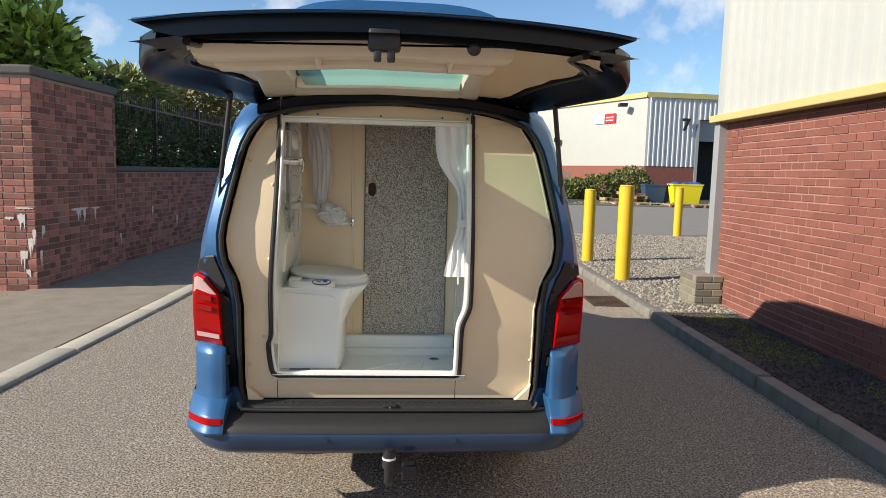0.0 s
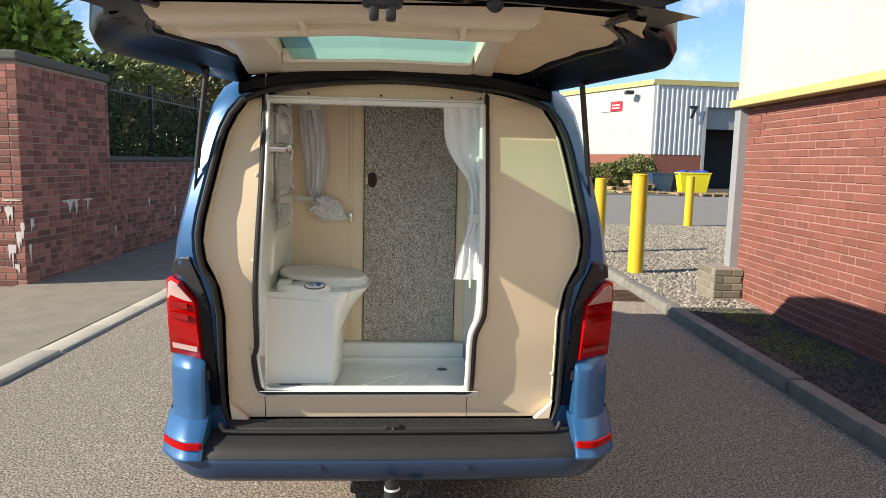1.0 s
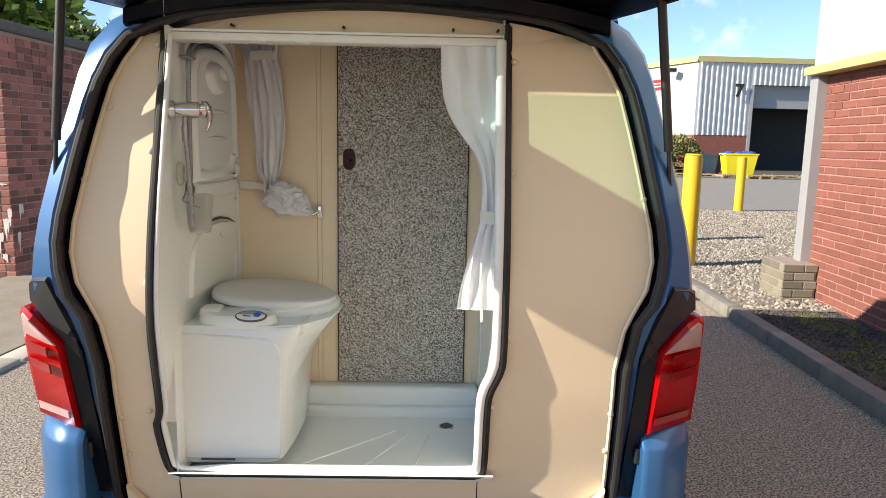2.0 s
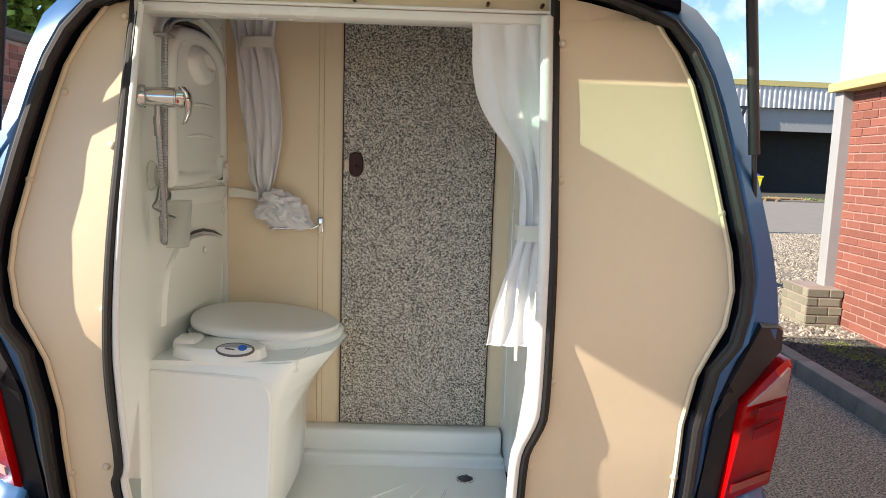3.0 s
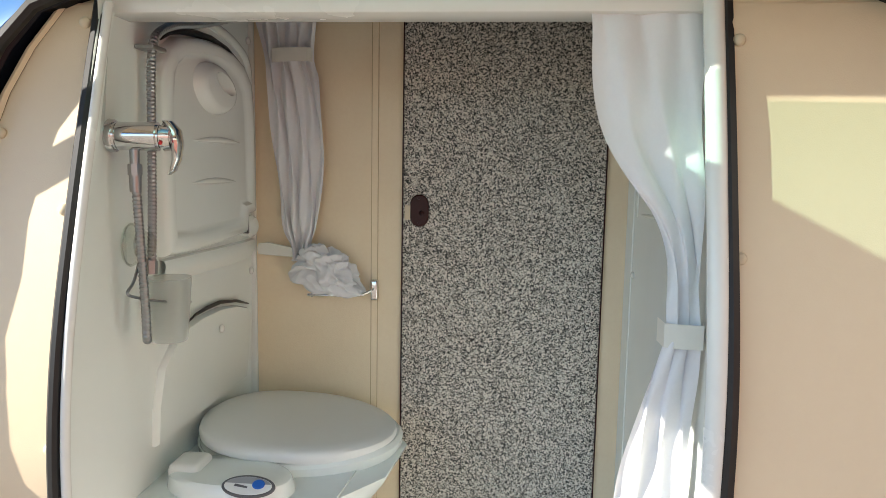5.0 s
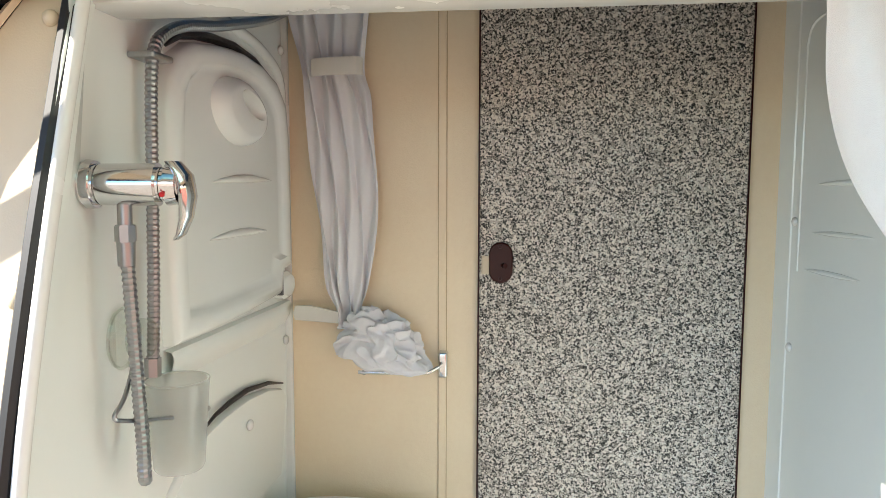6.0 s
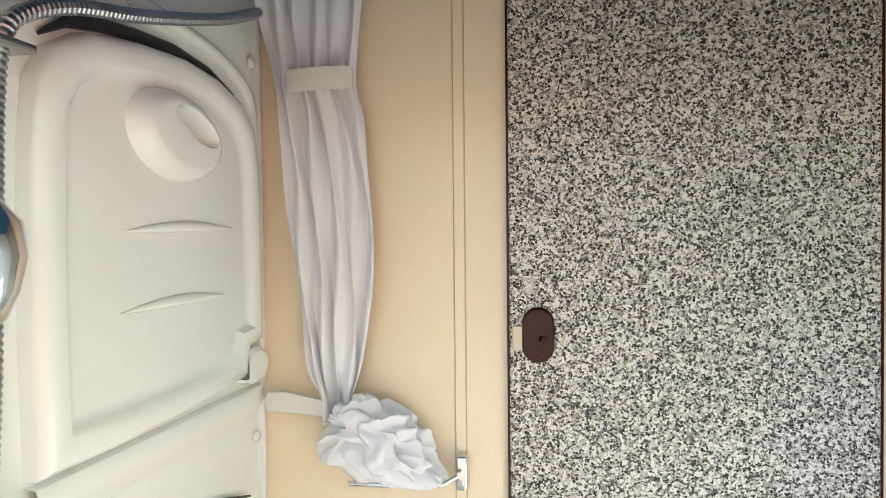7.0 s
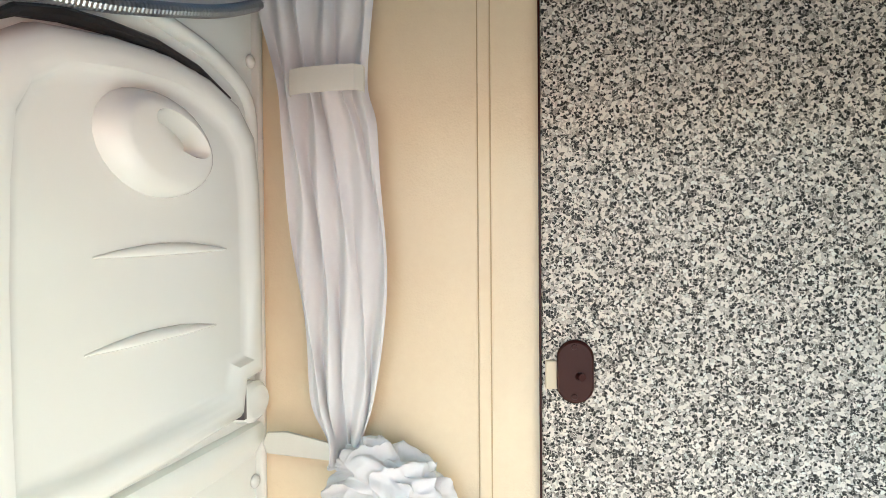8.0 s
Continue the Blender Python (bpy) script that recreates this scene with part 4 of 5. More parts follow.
def corner(s, rows, x0, x1):
    """A painted corner piece: rows of (z, y) swept from its inner edge round to the van's side."""
    out = []
    for z, y in rows:
        line = [(x0 - 0.004, y + 0.09), (x0, y + 0.006), (x0 + 0.008, y)] + [(x0 + (x1 - x0) * k / 8, y + 2.4 * max(0.0, x0 + (x1 - x0) * k / 8 - 0.83) ** 1.5) for k in range(1, 9)]
        line.append((x1 + 0.008, line[-1][1] + 0.05))
        line.append((x1 + 0.010, 0.32))
        out.append([(s * x, yy, z) for x, yy in line])
    return loft(out, False, False)


for s in (-1, 1):
    part("corner_panel", corner(s, ((0.64, -0.05), (0.652, -0.046), (0.76, -0.046), (0.862, -0.046), (0.872, -0.042), (0.902, -0.018), (0.912, 0.0)), 0.778, 0.935), BLUE, van, "blue rear corner panel", True)
    part("bumper_corner", corner(s, ((0.505, -0.150), (0.516, -0.156), (0.528, -0.150), (0.552, -0.132), (0.562, -0.130), (0.580, -0.128), (0.590, -0.120), (0.645, -0.052), (0.66, -0.03)), 0.768, 0.958), BLUE, bumper, smooth=True)
    part("reflector", corner(s, ((0.552, -0.128), (0.554, -0.143), (0.578, -0.139), (0.581, -0.12)), 0.772, 0.952), RED_LENS, bumper, "red reflector strip")
    for x in (0.30, 0.86):
        part("parking_sensor", cyl((s * x, bumper_line(s * x, 0.49) + 0.01, 0.485), (s * x, bumper_line(s * x, 0.49) - 0.003, 0.485), 0.014, seg=16), BLUE_DARK, bumper)
part("loading_sill", loft([[(x, y, z) for x in (-0.70, -0.3, 0.3, 0.70)] for y, z in ((-0.03, 0.590), (-0.02, 0.603), (0.0, 0.607), (0.04, 0.618))], False, False), SILL, van, "dark ribbed loading sill")
for i in range(60):
    x = -0.55 + i * 0.0187
    part("sill_rib", box((x, 0.010, 0.606), (x + 0.006, 0.036, 0.6145)), SILL, van) if i % 2 == 0 else None
part("sill_seal", tube(smooth_path([(-0.72, -0.035, 0.63), (-0.705, -0.042, 0.603), (-0.66, -0.045, 0.594), (-0.3, -0.048, 0.592), (0.3, -0.048, 0.592), (0.66, -0.045, 0.594), (0.705, -0.042, 0.603), (0.72, -0.035, 0.63)], 6), 0.010, 8), RUBBER, van, "black rubber seal along the sill", True)
part("sill_latch", box((-0.035, -0.035, 0.575), (0.035, -0.005, 0.615), 0.008), BLACK, van)
part("latch_pin", cyl((0.0, -0.04, 0.578), (0.0, -0.04, 0.608), 0.006, seg=10), CHROME, van)
tow = part("tow_bar", tube(smooth_path([(0, 0.05, 0.32), (0, -0.17, 0.30), (0, -0.235, 0.33), (0, -0.24, 0.41)], 6), 0.022, 12), BLACK, van, "black swan-neck tow bar", True)
part("ball_cover", cyl((0, -0.24, 0.385), (0, -0.24, 0.475), 0.033, 0.026, 20, 0.006), BLACK, tow, "black tow ball cap", True)
part("cap_band", cyl((0, -0.24, 0.429), (0, -0.24, 0.438), 0.0318, 0.0310, 20), BAR_WHITE, tow, "white lettering band on the cap")
part("tow_socket", box((0.06, -0.2, 0.30), (0.13, -0.13, 0.37), 0.01), BLACK, tow)


# ---- tailgate ----
def gate(x, s, d=0.0):
    """A point of the raised tailgate: across, outwards from the hinge, and down from the inner skin."""
    arch = 0.055 * (1 - (x / 0.85) ** 2)
    return (x, 0.14 - 0.92 * s, 2.085 + arch + 0.24 * s - 0.15 * s * s - d)


GATE_EDGE = [(0.0, 0.64), (0.10, 0.70), (0.40, 0.825), (0.62, 0.92), (0.70, 0.935), (0.80, 0.915), (0.88, 0.86), (0.95, 0.805), (1.05, 0.80), (1.30, 0.795)]
GATE_SHIFT = -0.02
gate_s = [0.0, 0.08, 0.16, 0.24, 0.31, 0.42, 0.54, 0.66, 0.79, 0.90, 1.02, 1.14, 1.24, 1.30]


def gate_grid(offset, inset, hole, c0=3, c1=7, s0=0.30):
    bm = bmesh.new()
    rows = []
    for s in gate_s:
        w = lerp_table(GATE_EDGE, s) - inset
        row = [GATE_SHIFT - w, -w * 0.8, -w * 0.66, -0.385, -0.22, -0.06, 0.10, 0.263, w * 0.55, w * 0.7, w * 0.85, w + GATE_SHIFT]
        bow = 0.12 * (s / 1.3) ** 3
        rows.append([bm.verts.new(gate(x, s + bow * max(0.0, 1 - (x / w) ** 2), offset + 0.05 * max(0, abs(x) / (w + 0.05) - 0.85))) for x in row])
    for j in range(len(gate_s) - 1):
        for i in range(11):
            if hole and c0 <= i < c1 and gate_s[j] >= s0 and gate_s[j + 1] <= 0.80:
                continue
            bm.faces.new((rows[j][i], rows[j][i + 1], rows[j + 1][i + 1], rows[j + 1][i]))
    return bm


tailgate = part("tailgate", gate_grid(-0.065, 0.0, True, 1, 10, 0.07), BLUE, van, "raised blue tailgate lined in cream", True)
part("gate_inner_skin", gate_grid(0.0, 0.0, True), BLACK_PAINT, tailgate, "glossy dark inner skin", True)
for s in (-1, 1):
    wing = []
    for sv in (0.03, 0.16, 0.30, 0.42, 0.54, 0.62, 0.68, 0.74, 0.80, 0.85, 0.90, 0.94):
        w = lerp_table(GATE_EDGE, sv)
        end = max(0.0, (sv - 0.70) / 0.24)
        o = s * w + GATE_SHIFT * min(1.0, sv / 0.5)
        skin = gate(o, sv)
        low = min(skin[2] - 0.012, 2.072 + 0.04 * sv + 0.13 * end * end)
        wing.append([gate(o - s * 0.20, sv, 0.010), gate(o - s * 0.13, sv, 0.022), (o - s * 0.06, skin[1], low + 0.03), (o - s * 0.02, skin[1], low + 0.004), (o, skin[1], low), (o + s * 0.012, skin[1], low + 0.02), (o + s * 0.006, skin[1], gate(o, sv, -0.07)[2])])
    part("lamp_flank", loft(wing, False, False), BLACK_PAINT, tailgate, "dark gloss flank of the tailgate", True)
    rim = [gate(s * (lerp_table(GATE_EDGE, sv) - 0.16) + GATE_SHIFT * min(1.0, sv / 0.5), sv, 0.014) for sv in (0.02, 0.2, 0.4, 0.58, 0.70, 0.85, 1.0, 1.24)]
    part("gate_rib", tube(smooth_path(rim, 3), 0.014, 8), BLACK_PAINT, tailgate, smooth=True)
rail_u = [-1 + i / 10 for i in range(21)]


def rail_row(s0, bow, depth):
    return [gate(GATE_SHIFT + 0.795 * u, s0 + bow * (1 - u * u), depth(abs(u) ** 6)) for u in rail_u]


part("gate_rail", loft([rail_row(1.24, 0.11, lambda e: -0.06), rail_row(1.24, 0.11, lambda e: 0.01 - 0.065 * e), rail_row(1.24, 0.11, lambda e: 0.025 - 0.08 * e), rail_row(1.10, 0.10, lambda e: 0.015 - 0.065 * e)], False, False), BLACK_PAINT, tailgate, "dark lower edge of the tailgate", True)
part("gate_lip", tube([Vector(q) for q in rail_row(1.25, 0.11, lambda e: -0.062)], 0.007, 8), BLUE, tailgate, "thin blue painted outer edge", True)
lock = part("gate_lock", box((-0.088, -1.143, 2.13), (0.012, -1.093, 2.20), 0.012, bm=box((-0.070, -1.138, 2.10), (-0.047, -1.098, 2.14), 0.006, bm=box((-0.030, -1.138, 2.10), (-0.005, -1.098, 2.14), 0.006))), BLACK, tailgate, "black tailgate lock", True)
part("gate_cable_clip", ball((0.235, -1.116, 2.15), 0.022, (1, .6, 1), 12), BLACK, tailgate, smooth=True)
part("gate_liner", loft([[gate(x, sv, 0.012) for x in [0.36 + (lerp_table(GATE_EDGE, sv) - 0.09 - 0.36) * i / 5 for i in range(6)]] for sv in (0.10, 0.3, 0.5, 0.7, 0.9, 1.08)], False, False), CREAM, tailgate, "cream lining board")
part("gate_liner", loft([[gate(-x, sv, 0.012) for x in [0.60 + (lerp_table(GATE_EDGE, sv) - 0.10 - 0.60) * i / 3 for i in range(4)]] for sv in (0.14, 0.4, 0.7, 0.9, 1.08)], False, False), CREAM, tailgate, "cream lining board")
part("gate_glass", loft([[gate(x, 0.29, 0.044) for x in (-0.40, -0.06, 0.28)], [gate(x, 0.55, 0.047) for x in (-0.40, -0.06, 0.28)], [gate(x, 0.81, 0.050) for x in (-0.40, -0.06, 0.28)]], False, False), TINT_GLASS, tailgate, "green tinted tailgate window")
part("outer_glass", loft([[gate(x * (lerp_table(GATE_EDGE, sv) * 0.8 + 0.03), sv, -0.058) for x in (-1, -0.5, 0, 0.5, 1)] for sv in (0.07, 0.3, 0.55, 0.80)], False, False), OUTER_GLASS, tailgate, "curved outer tailgate window")


def moulding(outline_rows, name="moulding_block"):
    """A block hung from the inner skin: rows of (s, x0, x1, depth)."""
    bm = bmesh.new()
    rings = [[gate(x0, s, 0.0), gate(x0 + 0.012, s, dd * 0.85), gate(x0 + 0.03, s, dd), gate((x0 + x1) / 2, s, dd), gate(x1 - 0.03, s, dd), gate(x1 - 0.012, s, dd * 0.85), gate(x1, s, 0.0)] for s, x0, x1, dd in outline_rows]
    return loft(rings, True, True, bm)


mould = part("door_moulding", moulding([(0.83, -0.665, 0.375, 0.02), (0.835, -0.66, 0.372, 0.07), (0.85, -0.655, 0.37, 0.088), (0.90, -0.655, 0.37, 0.092), (0.925, -0.66, 0.372, 0.08), (0.935, -0.665, 0.375, 0.02)]), MOULD, tailgate, "white moulded sealing surround", True)
part("moulding_step", moulding([(0.93, -0.70, 0.415, 0.02), (0.94, -0.695, 0.412, 0.055), (0.95, -0.69, 0.41, 0.065), (1.07, -0.69, 0.41, 0.062), (1.09, -0.695, 0.412, 0.045), (1.10, -0.70, 0.415, 0.01)]), MOULD, mould, smooth=True)
part("moulding_side", moulding([(0.06, -0.62, -0.45, 0.02), (0.08, -0.62, -0.45, 0.03), (0.40, -0.60, -0.43, 0.05), (0.80, -0.58, -0.42, 0.08), (0.832, -0.58, -0.42, 0.09)]), MOULD, mould, smooth=True)
part("moulding_side", moulding([(0.06, 0.295, 0.40, 0.02), (0.08, 0.295, 0.40, 0.03), (0.40, 0.285, 0.385, 0.05), (0.80, 0.275, 0.36, 0.08), (0.832, 0.275, 0.36, 0.09)]), MOULD, mould, smooth=True)
part("moulding_head", moulding([(0.05, -0.50, 0.33, 0.02), (0.06, -0.50, 0.33, 0.03), (0.26, -0.45, 0.30, 0.046), (0.275, -0.45, 0.30, 0.050), (0.292, -0.45, 0.30, 0.0)]), MOULD, mould, smooth=True)
for x in (-0.30, 0.17):
    part("moulding_web", moulding([(0.935, x, x + 0.045, 0.10), (0.95, x, x + 0.045, 0.085), (1.03, x, x + 0.045, 0.07), (1.06, x, x + 0.045, 0.0)]), MOULD, mould, smooth=True)


# ---- cream rear bulkhead with the shower opening ----
HOLE_R = [(0.315, 0.738), (0.335, 0.765), (0.336, 0.98), (0.345, 1.04), (0.365, 1.09), (0.372, 1.16), (0.369, 1.45), (0.367, 1.75), (0.370, 2.045)]
HOLE_L = [(-0.545, 0.738), (-0.572, 0.765), (-0.583, 0.88), (-0.581, 0.93), (-0.567, 0.97), (-0.560, 1.22), (-0.546, 1.45), (-0.536, 1.70), (-0.538, 2.045)]


def hole_x(table, z):
    return lerp_table([(b, a) for a, b in table], z)


def rim_x(z):
    return lerp_table([(b, a) for a, b in [(p[0], p[1]) for p in APERTURE[2:13]]], z)


bulkhead = thing("rear_bulkhead", "cream laminate bulkhead panels screwed round the shower opening", "panel", at=(0, 0, 0.0164))
bulkhead.scale = (1, 1, 0.978)
zz = [0.615, 0.64, 0.68, 0.738, 0.80, 0.88, 0.93, 0.97, 1.02, 1.06, 1.10, 1.16, 1.22, 1.28, 1.34, 1.42, 1.5, 1.58, 1.67, 1.76, 1.86, 1.93, 1.97, 2.003]


def bent_panel(edge_a, edge_b, off=0.0, cols=8):
    return loft([[(edge_a(z) + (edge_b(z) - edge_a(z)) * i / cols, rear_y(z) + 0.022 + off, z) for i in range(cols + 1)] for z in zz], False, False)


part("right_board", bent_panel(lambda z: hole_x(HOLE_R, max(z, 0.74)) + 0.008, lambda z: rim_x(z) - 0.014), CREAM, bulkhead, smooth=True)
part("left_board", bent_panel(lambda z: -rim_x(z) + 0.014, lambda z: hole_x(HOLE_L, max(z, 0.74)) - 0.008), CREAM, bulkhead, smooth=True)
part("bottom_board", loft([[(x, rear_y(z) + 0.022, z) for x in (-0.5515, -0.1, 0.3215)] for z in (0.615, 0.64, 0.68, 0.738)], False, False), CREAM, bulkhead)
top_pts = [-0.60 + 1.2 * i / 16 for i in range(17)]


def arch_z(x):
    return 2.088 - 0.043 * (x / 0.46) ** 2 if abs(x) < 0.46 else 2.045 - 0.04 * (abs(x) - 0.46) / 0.16


head_band_x = [-0.64 + 1.28 * i / 24 for i in range(25)]
part("head_band", loft([[(x, y, 2.094 - 0.20 * x * x + dz) for x in head_band_x] for y, dz in ((0.055, 0.0), (0.030, 0.012), (0.035, 0.050), (0.075, 0.072))], False, False), BLACK_PAINT, van, "black band over the opening", True)
part("header_board", loft([[(x, rear_y(2.04) + 0.022, min(2.062, arch_z(x) - 0.014)) if abs(x) > 0.55 else (x, rear_y(2.04) + 0.022, 2.018) for x in top_pts], [(x, rear_y(2.09) + 0.01, max(arch_z(x) - 0.008, 2.0)) for x in top_pts]], False, False), CREAM, bulkhead)
part("head_corner", loft([[(x, rear_y(2.0) + 0.021, 2.0), (x, rear_y(2.03) + 0.021, arch_z(x) - 0.006)] for x in (0.375, 0.45, 0.52, 0.58, 0.61)], False, False), CREAM, bulkhead)
part("head_corner", loft([[(-x, rear_y(2.0) + 0.021, 2.0), (-x, rear_y(2.03) + 0.021, arch_z(x) - 0.006)] for x in (0.55, 0.57, 0.59, 0.61)], False, False), CREAM, bulkhead)
for s in (-1, 1):
    part("edge_trim", loft([[(s * (rim_x(z) - 0.015), rear_y(z) + 0.020, z), (s * (rim_x(z) - 0.010), rear_y(z) + 0.014, z), (s * (rim_x(z) - 0.004), rear_y(z) + 0.016, z)] for z in zz], False, False), CREAM, bulkhead, "pale plastic edge trim", True)
    part("corner_fillet", prism([(s * 0.62, 0.615), (s * 0.69, 0.615), (s * 0.70, 0.70), (s * 0.685, 0.68)], lambda u, v, d: (u, 0.06 - d, v), 0.03, 0.006), CREAM, bulkhead)
for x, z in ((0.388, 1.944), (0.385, 1.644), (0.388, 1.20), (0.352, 0.98), (0.693, 1.862), (0.731, 1.584), (0.690, 0.96), (0.690, 0.83), (-0.556, 1.97), (-0.557, 1.688), (-0.565, 1.339), (-0.605, 0.95), (-0.67, 1.80), (-0.725, 1.61), (-0.685, 0.93), (-0.685, 0.80)):
    part("screw_cap", ball((x, rear_y(z) + 0.020, z), 0.009, (1, 0.7, 1), 12), CREAM_EDGE, bulkhead, smooth=True)
path = [(x, rear_y(z) + 0.006, z) for x, z in list(reversed(HOLE_R)) + [(0.25, 0.738), (0.05, 0.738), (-0.25, 0.738), (-0.48, 0.738)]] + [(x, rear_y(z) + 0.006, z) for x, z in HOLE_L]
dense = resample(smooth_path(path, 5), 140)
part("opening_seal", tube(dense, 0.0085, 8), RUBBER, bulkhead, "black rubber seal round the opening", True)
part("seal_lip", tube([p + Vector((0.008 if p.x > -0.1 else -0.008, 0.006, -0.004)) for p in dense], 0.006, 8), RUBBER, bulkhead, smooth=True)


# ---- the moulded shower pod ----
pod = thing("shower_pod", "white moulded plastic wet room behind the bulkhead", "wet room")
BACK = 0.625
XL = -0.528


WALL = [(-0.2, -0.532), (0.1, -0.536), (0.3, -0.536), (0.5, -0.532), (0.63, -0.526)]


def flare(z):
    t = max(0.0, min(1.0, (z - 1.17) / 0.27))
    return t * t * (3 - 2 * t)


def wall_x(y, z=2.0):
    return lerp_table(WALL, y) * flare(z) - 0.546 * (1 - flare(z))


lip = [Vector((p.x + (-0.016 if p.x > -0.1 else 0.016) * (1 if p.z > 0.76 else 0.7), p.y + 0.004, p.z + (0.016 if p.z < 0.76 else 0))) for p in dense if p.z < 1.985]
part("opening_frame", tube(lip, lambda i: 0.007 + 0.007 * max(0.0, min(1.0, (lip[i].x + 0.5) / 0.1)), 10), WHITE_FRAME, pod, "white gelcoat lip inside the seal", True)
zs = [0.72, 0.9, 1.1, 1.17, 1.2, 1.24, 1.28, 1.32, 1.36, 1.40, 1.44, 1.6, 1.75, 1.9, 2.05, 2.25]
left = []
for z in zs:
    e = hole_x(HOLE_L, min(max(z, 0.74), 2.04)) + 0.006
    fy = rear_y(min(z, 2.08)) + 0.012
    inn = [(e, fy), (e + 0.003, fy + 0.012), (e + 0.004, fy + 0.03), (wall_x(0.0, z) + 0.002, 0.03)]
    inn += [(wall_x(y, z), y) for y in (0.10, 0.20, 0.30, 0.40, 0.50, 0.58)] + [(XL + 0.004, BACK)]
    left.append([(x, y, z) for x, y in inn])
part("left_wall", loft(left, False, False), WHITE, pod, "smooth white moulded side wall", True)
right = []
for z in zs:
    e = hole_x(HOLE_R, min(max(z, 0.74), 2.04)) - 0.006
    fy = rear_y(min(z, 2.08)) + 0.012
    inn = [(e, fy), (e - 0.004, fy + 0.015), (e + 0.006, fy + 0.05), (e + 0.004, 0.14), (0.370, 0.30), (0.370, 0.45), (0.364, 0.56), (0.355, BACK)]
    right.append([(x, y, z) for x, y in inn])
part("right_wall", loft(right, False, False), WHITE, pod, "smooth white moulded side wall", True)


def right_x(y):
    return lerp_table([(0.14, 0.370), (0.30, 0.370), (0.45, 0.370), (0.56, 0.364), (0.625, 0.355)], y)


for z, y0, y1 in ((1.71, 0.32, 0.51), (1.65, 0.35, 0.53), (1.785, 0.32, 0.50)):
    part("wall_rib", tube([(right_x(y0 + (y1 - y0) * k / 6) + 0.001, y0 + (y1 - y0) * k / 6, z - 0.004 * k / 6) for k in range(7)], lambda i: (0.001, 0.003, 0.0045, 0.0045, 0.0045, 0.003, 0.001)[i], 8), WHITE, pod, smooth=True)
for y, z0, z1 in ((0.552, 1.64, 2.00), (0.578, 0.86, 2.20)):
    part("wall_bead", tube([(right_x(y) + 0.0012, y, z0), (right_x(y) + 0.0012, y, z1)], 0.0035, 8), WHITE, pod, smooth=True)
part("wall_bead", tube(smooth_path([(right_x(0.552) + 0.001, 0.552, 2.0), (right_x(0.535) + 0.001, 0.535, 2.03), (right_x(0.47) + 0.001, 0.47, 2.04), (right_x(0.25) + 0.001, 0.25, 2.04)], 4), 0.0035, 8), WHITE, pod, smooth=True)
for z in (1.51, 1.72):
    part("wall_screw_cap", ball((right_x(0.565) - 0.001, 0.565, z), 0.008, (0.6, 1, 1), 12), WHITE_FRAME, pod, smooth=True)
part("back_wall", box((-0.62, BACK, 0.66), (0.44, BACK + 0.03, 2.4)), CREAM_WALL, pod, "mottled cream wallboard")
part("wall_groove", box((-0.237, BACK - 0.0015, 0.82), (-0.2355, BACK, 2.3), bm=box((-0.2215, BACK - 0.0015, 0.82), (-0.220, BACK, 2.3))), TAN, pod, "fine brown joint lines")
part("wall_strip", box((-0.2355, BACK - 0.003, 0.82), (-0.2215, BACK, 2.3), 0.001), CREAM_WALL, pod)
part("corner_bead", box((XL - 0.01, BACK - 0.012, 0.8), (XL + 0.014, BACK, 2.25), 0.004), WHITE_FRAME, pod)
part("ceiling", box((-0.66, 0.06, 2.25), (0.46, BACK + 0.05, 2.28)), WHITE, pod)
TY = rear_y(2.03)
part("curtain_track", box((-0.55, TY + 0.016, 1.962), (0.37, TY + 0.085, 1.984), 0.006, bm=box((-0.55, TY + 0.010, 1.984), (0.37, TY + 0.03, 1.991), 0.002)), WHITE_FRAME, pod, "white curtain track under the header", True)
for x in (-0.53, -0.365, -0.068, 0.225, 0.345):
    part("track_screw", cyl((x, TY + 0.010, 2.002), (x, TY + 0.03, 2.002), 0.004, seg=10), BROWN, pod)
tray_rows = ((0.012, 0.750, 0.750), (0.03, 0.748, 0.748), (0.05, 0.716, 0.714), (0.30, 0.708, 0.704), (0.50, 0.708, 0.705), (0.532, 0.712, 0.712), (0.55, 0.74, 0.74))
part("tray_floor", loft([[(-0.57, y, za), (-0.2, y, zb), (0.1, y, zb), (0.366, y, za)] for y, za, zb in tray_rows], False, False), TRAY, pod, "shallow shower tray", True)
part("tray_step", box((-0.33, 0.535, 0.70), (0.362, 0.63, 0.747), 0.010, 3), TRAY, pod, "moulded step of the tray", True)
part("tray_upstand", box((-0.29, 0.562, 0.74), (0.356, 0.63, 0.815), 0.012, 3), TRAY, pod, smooth=True)
drain = part("drain", cyl((0.24, 0.468, 0.700), (0.24, 0.468, 0.709), 0.024, seg=24), BLACK, pod, "dark plughole")
part("drain_rim", tube([(0.24 + 0.026 * math.cos(k * math.tau / 28), 0.468 + 0.026 * math.sin(k * math.tau / 28), 0.708) for k in range(28)], 0.003, 8, True), CHROME, drain, "thin metal rim", True)
for p0, p1 in (((-0.28, 0.10), (0.06, 0.43)), ((-0.06, 0.08), (0.12, 0.43)), ((0.12, 0.07), (0.18, 0.40))):
    part("tray_rib", tube([(p0[0], p0[1], 0.709), ((p0[0] + p1[0]) / 2, (p0[1] + p1[1]) / 2, 0.7065), (p1[0], p1[1], 0.704)], 0.004, 6), TRAY, pod, smooth=True)

# relief of the left wall
def on_wall(y, z, d=0.0):
    return (wall_x(y, z) + d * 0.99, y + d * 0.14, z)


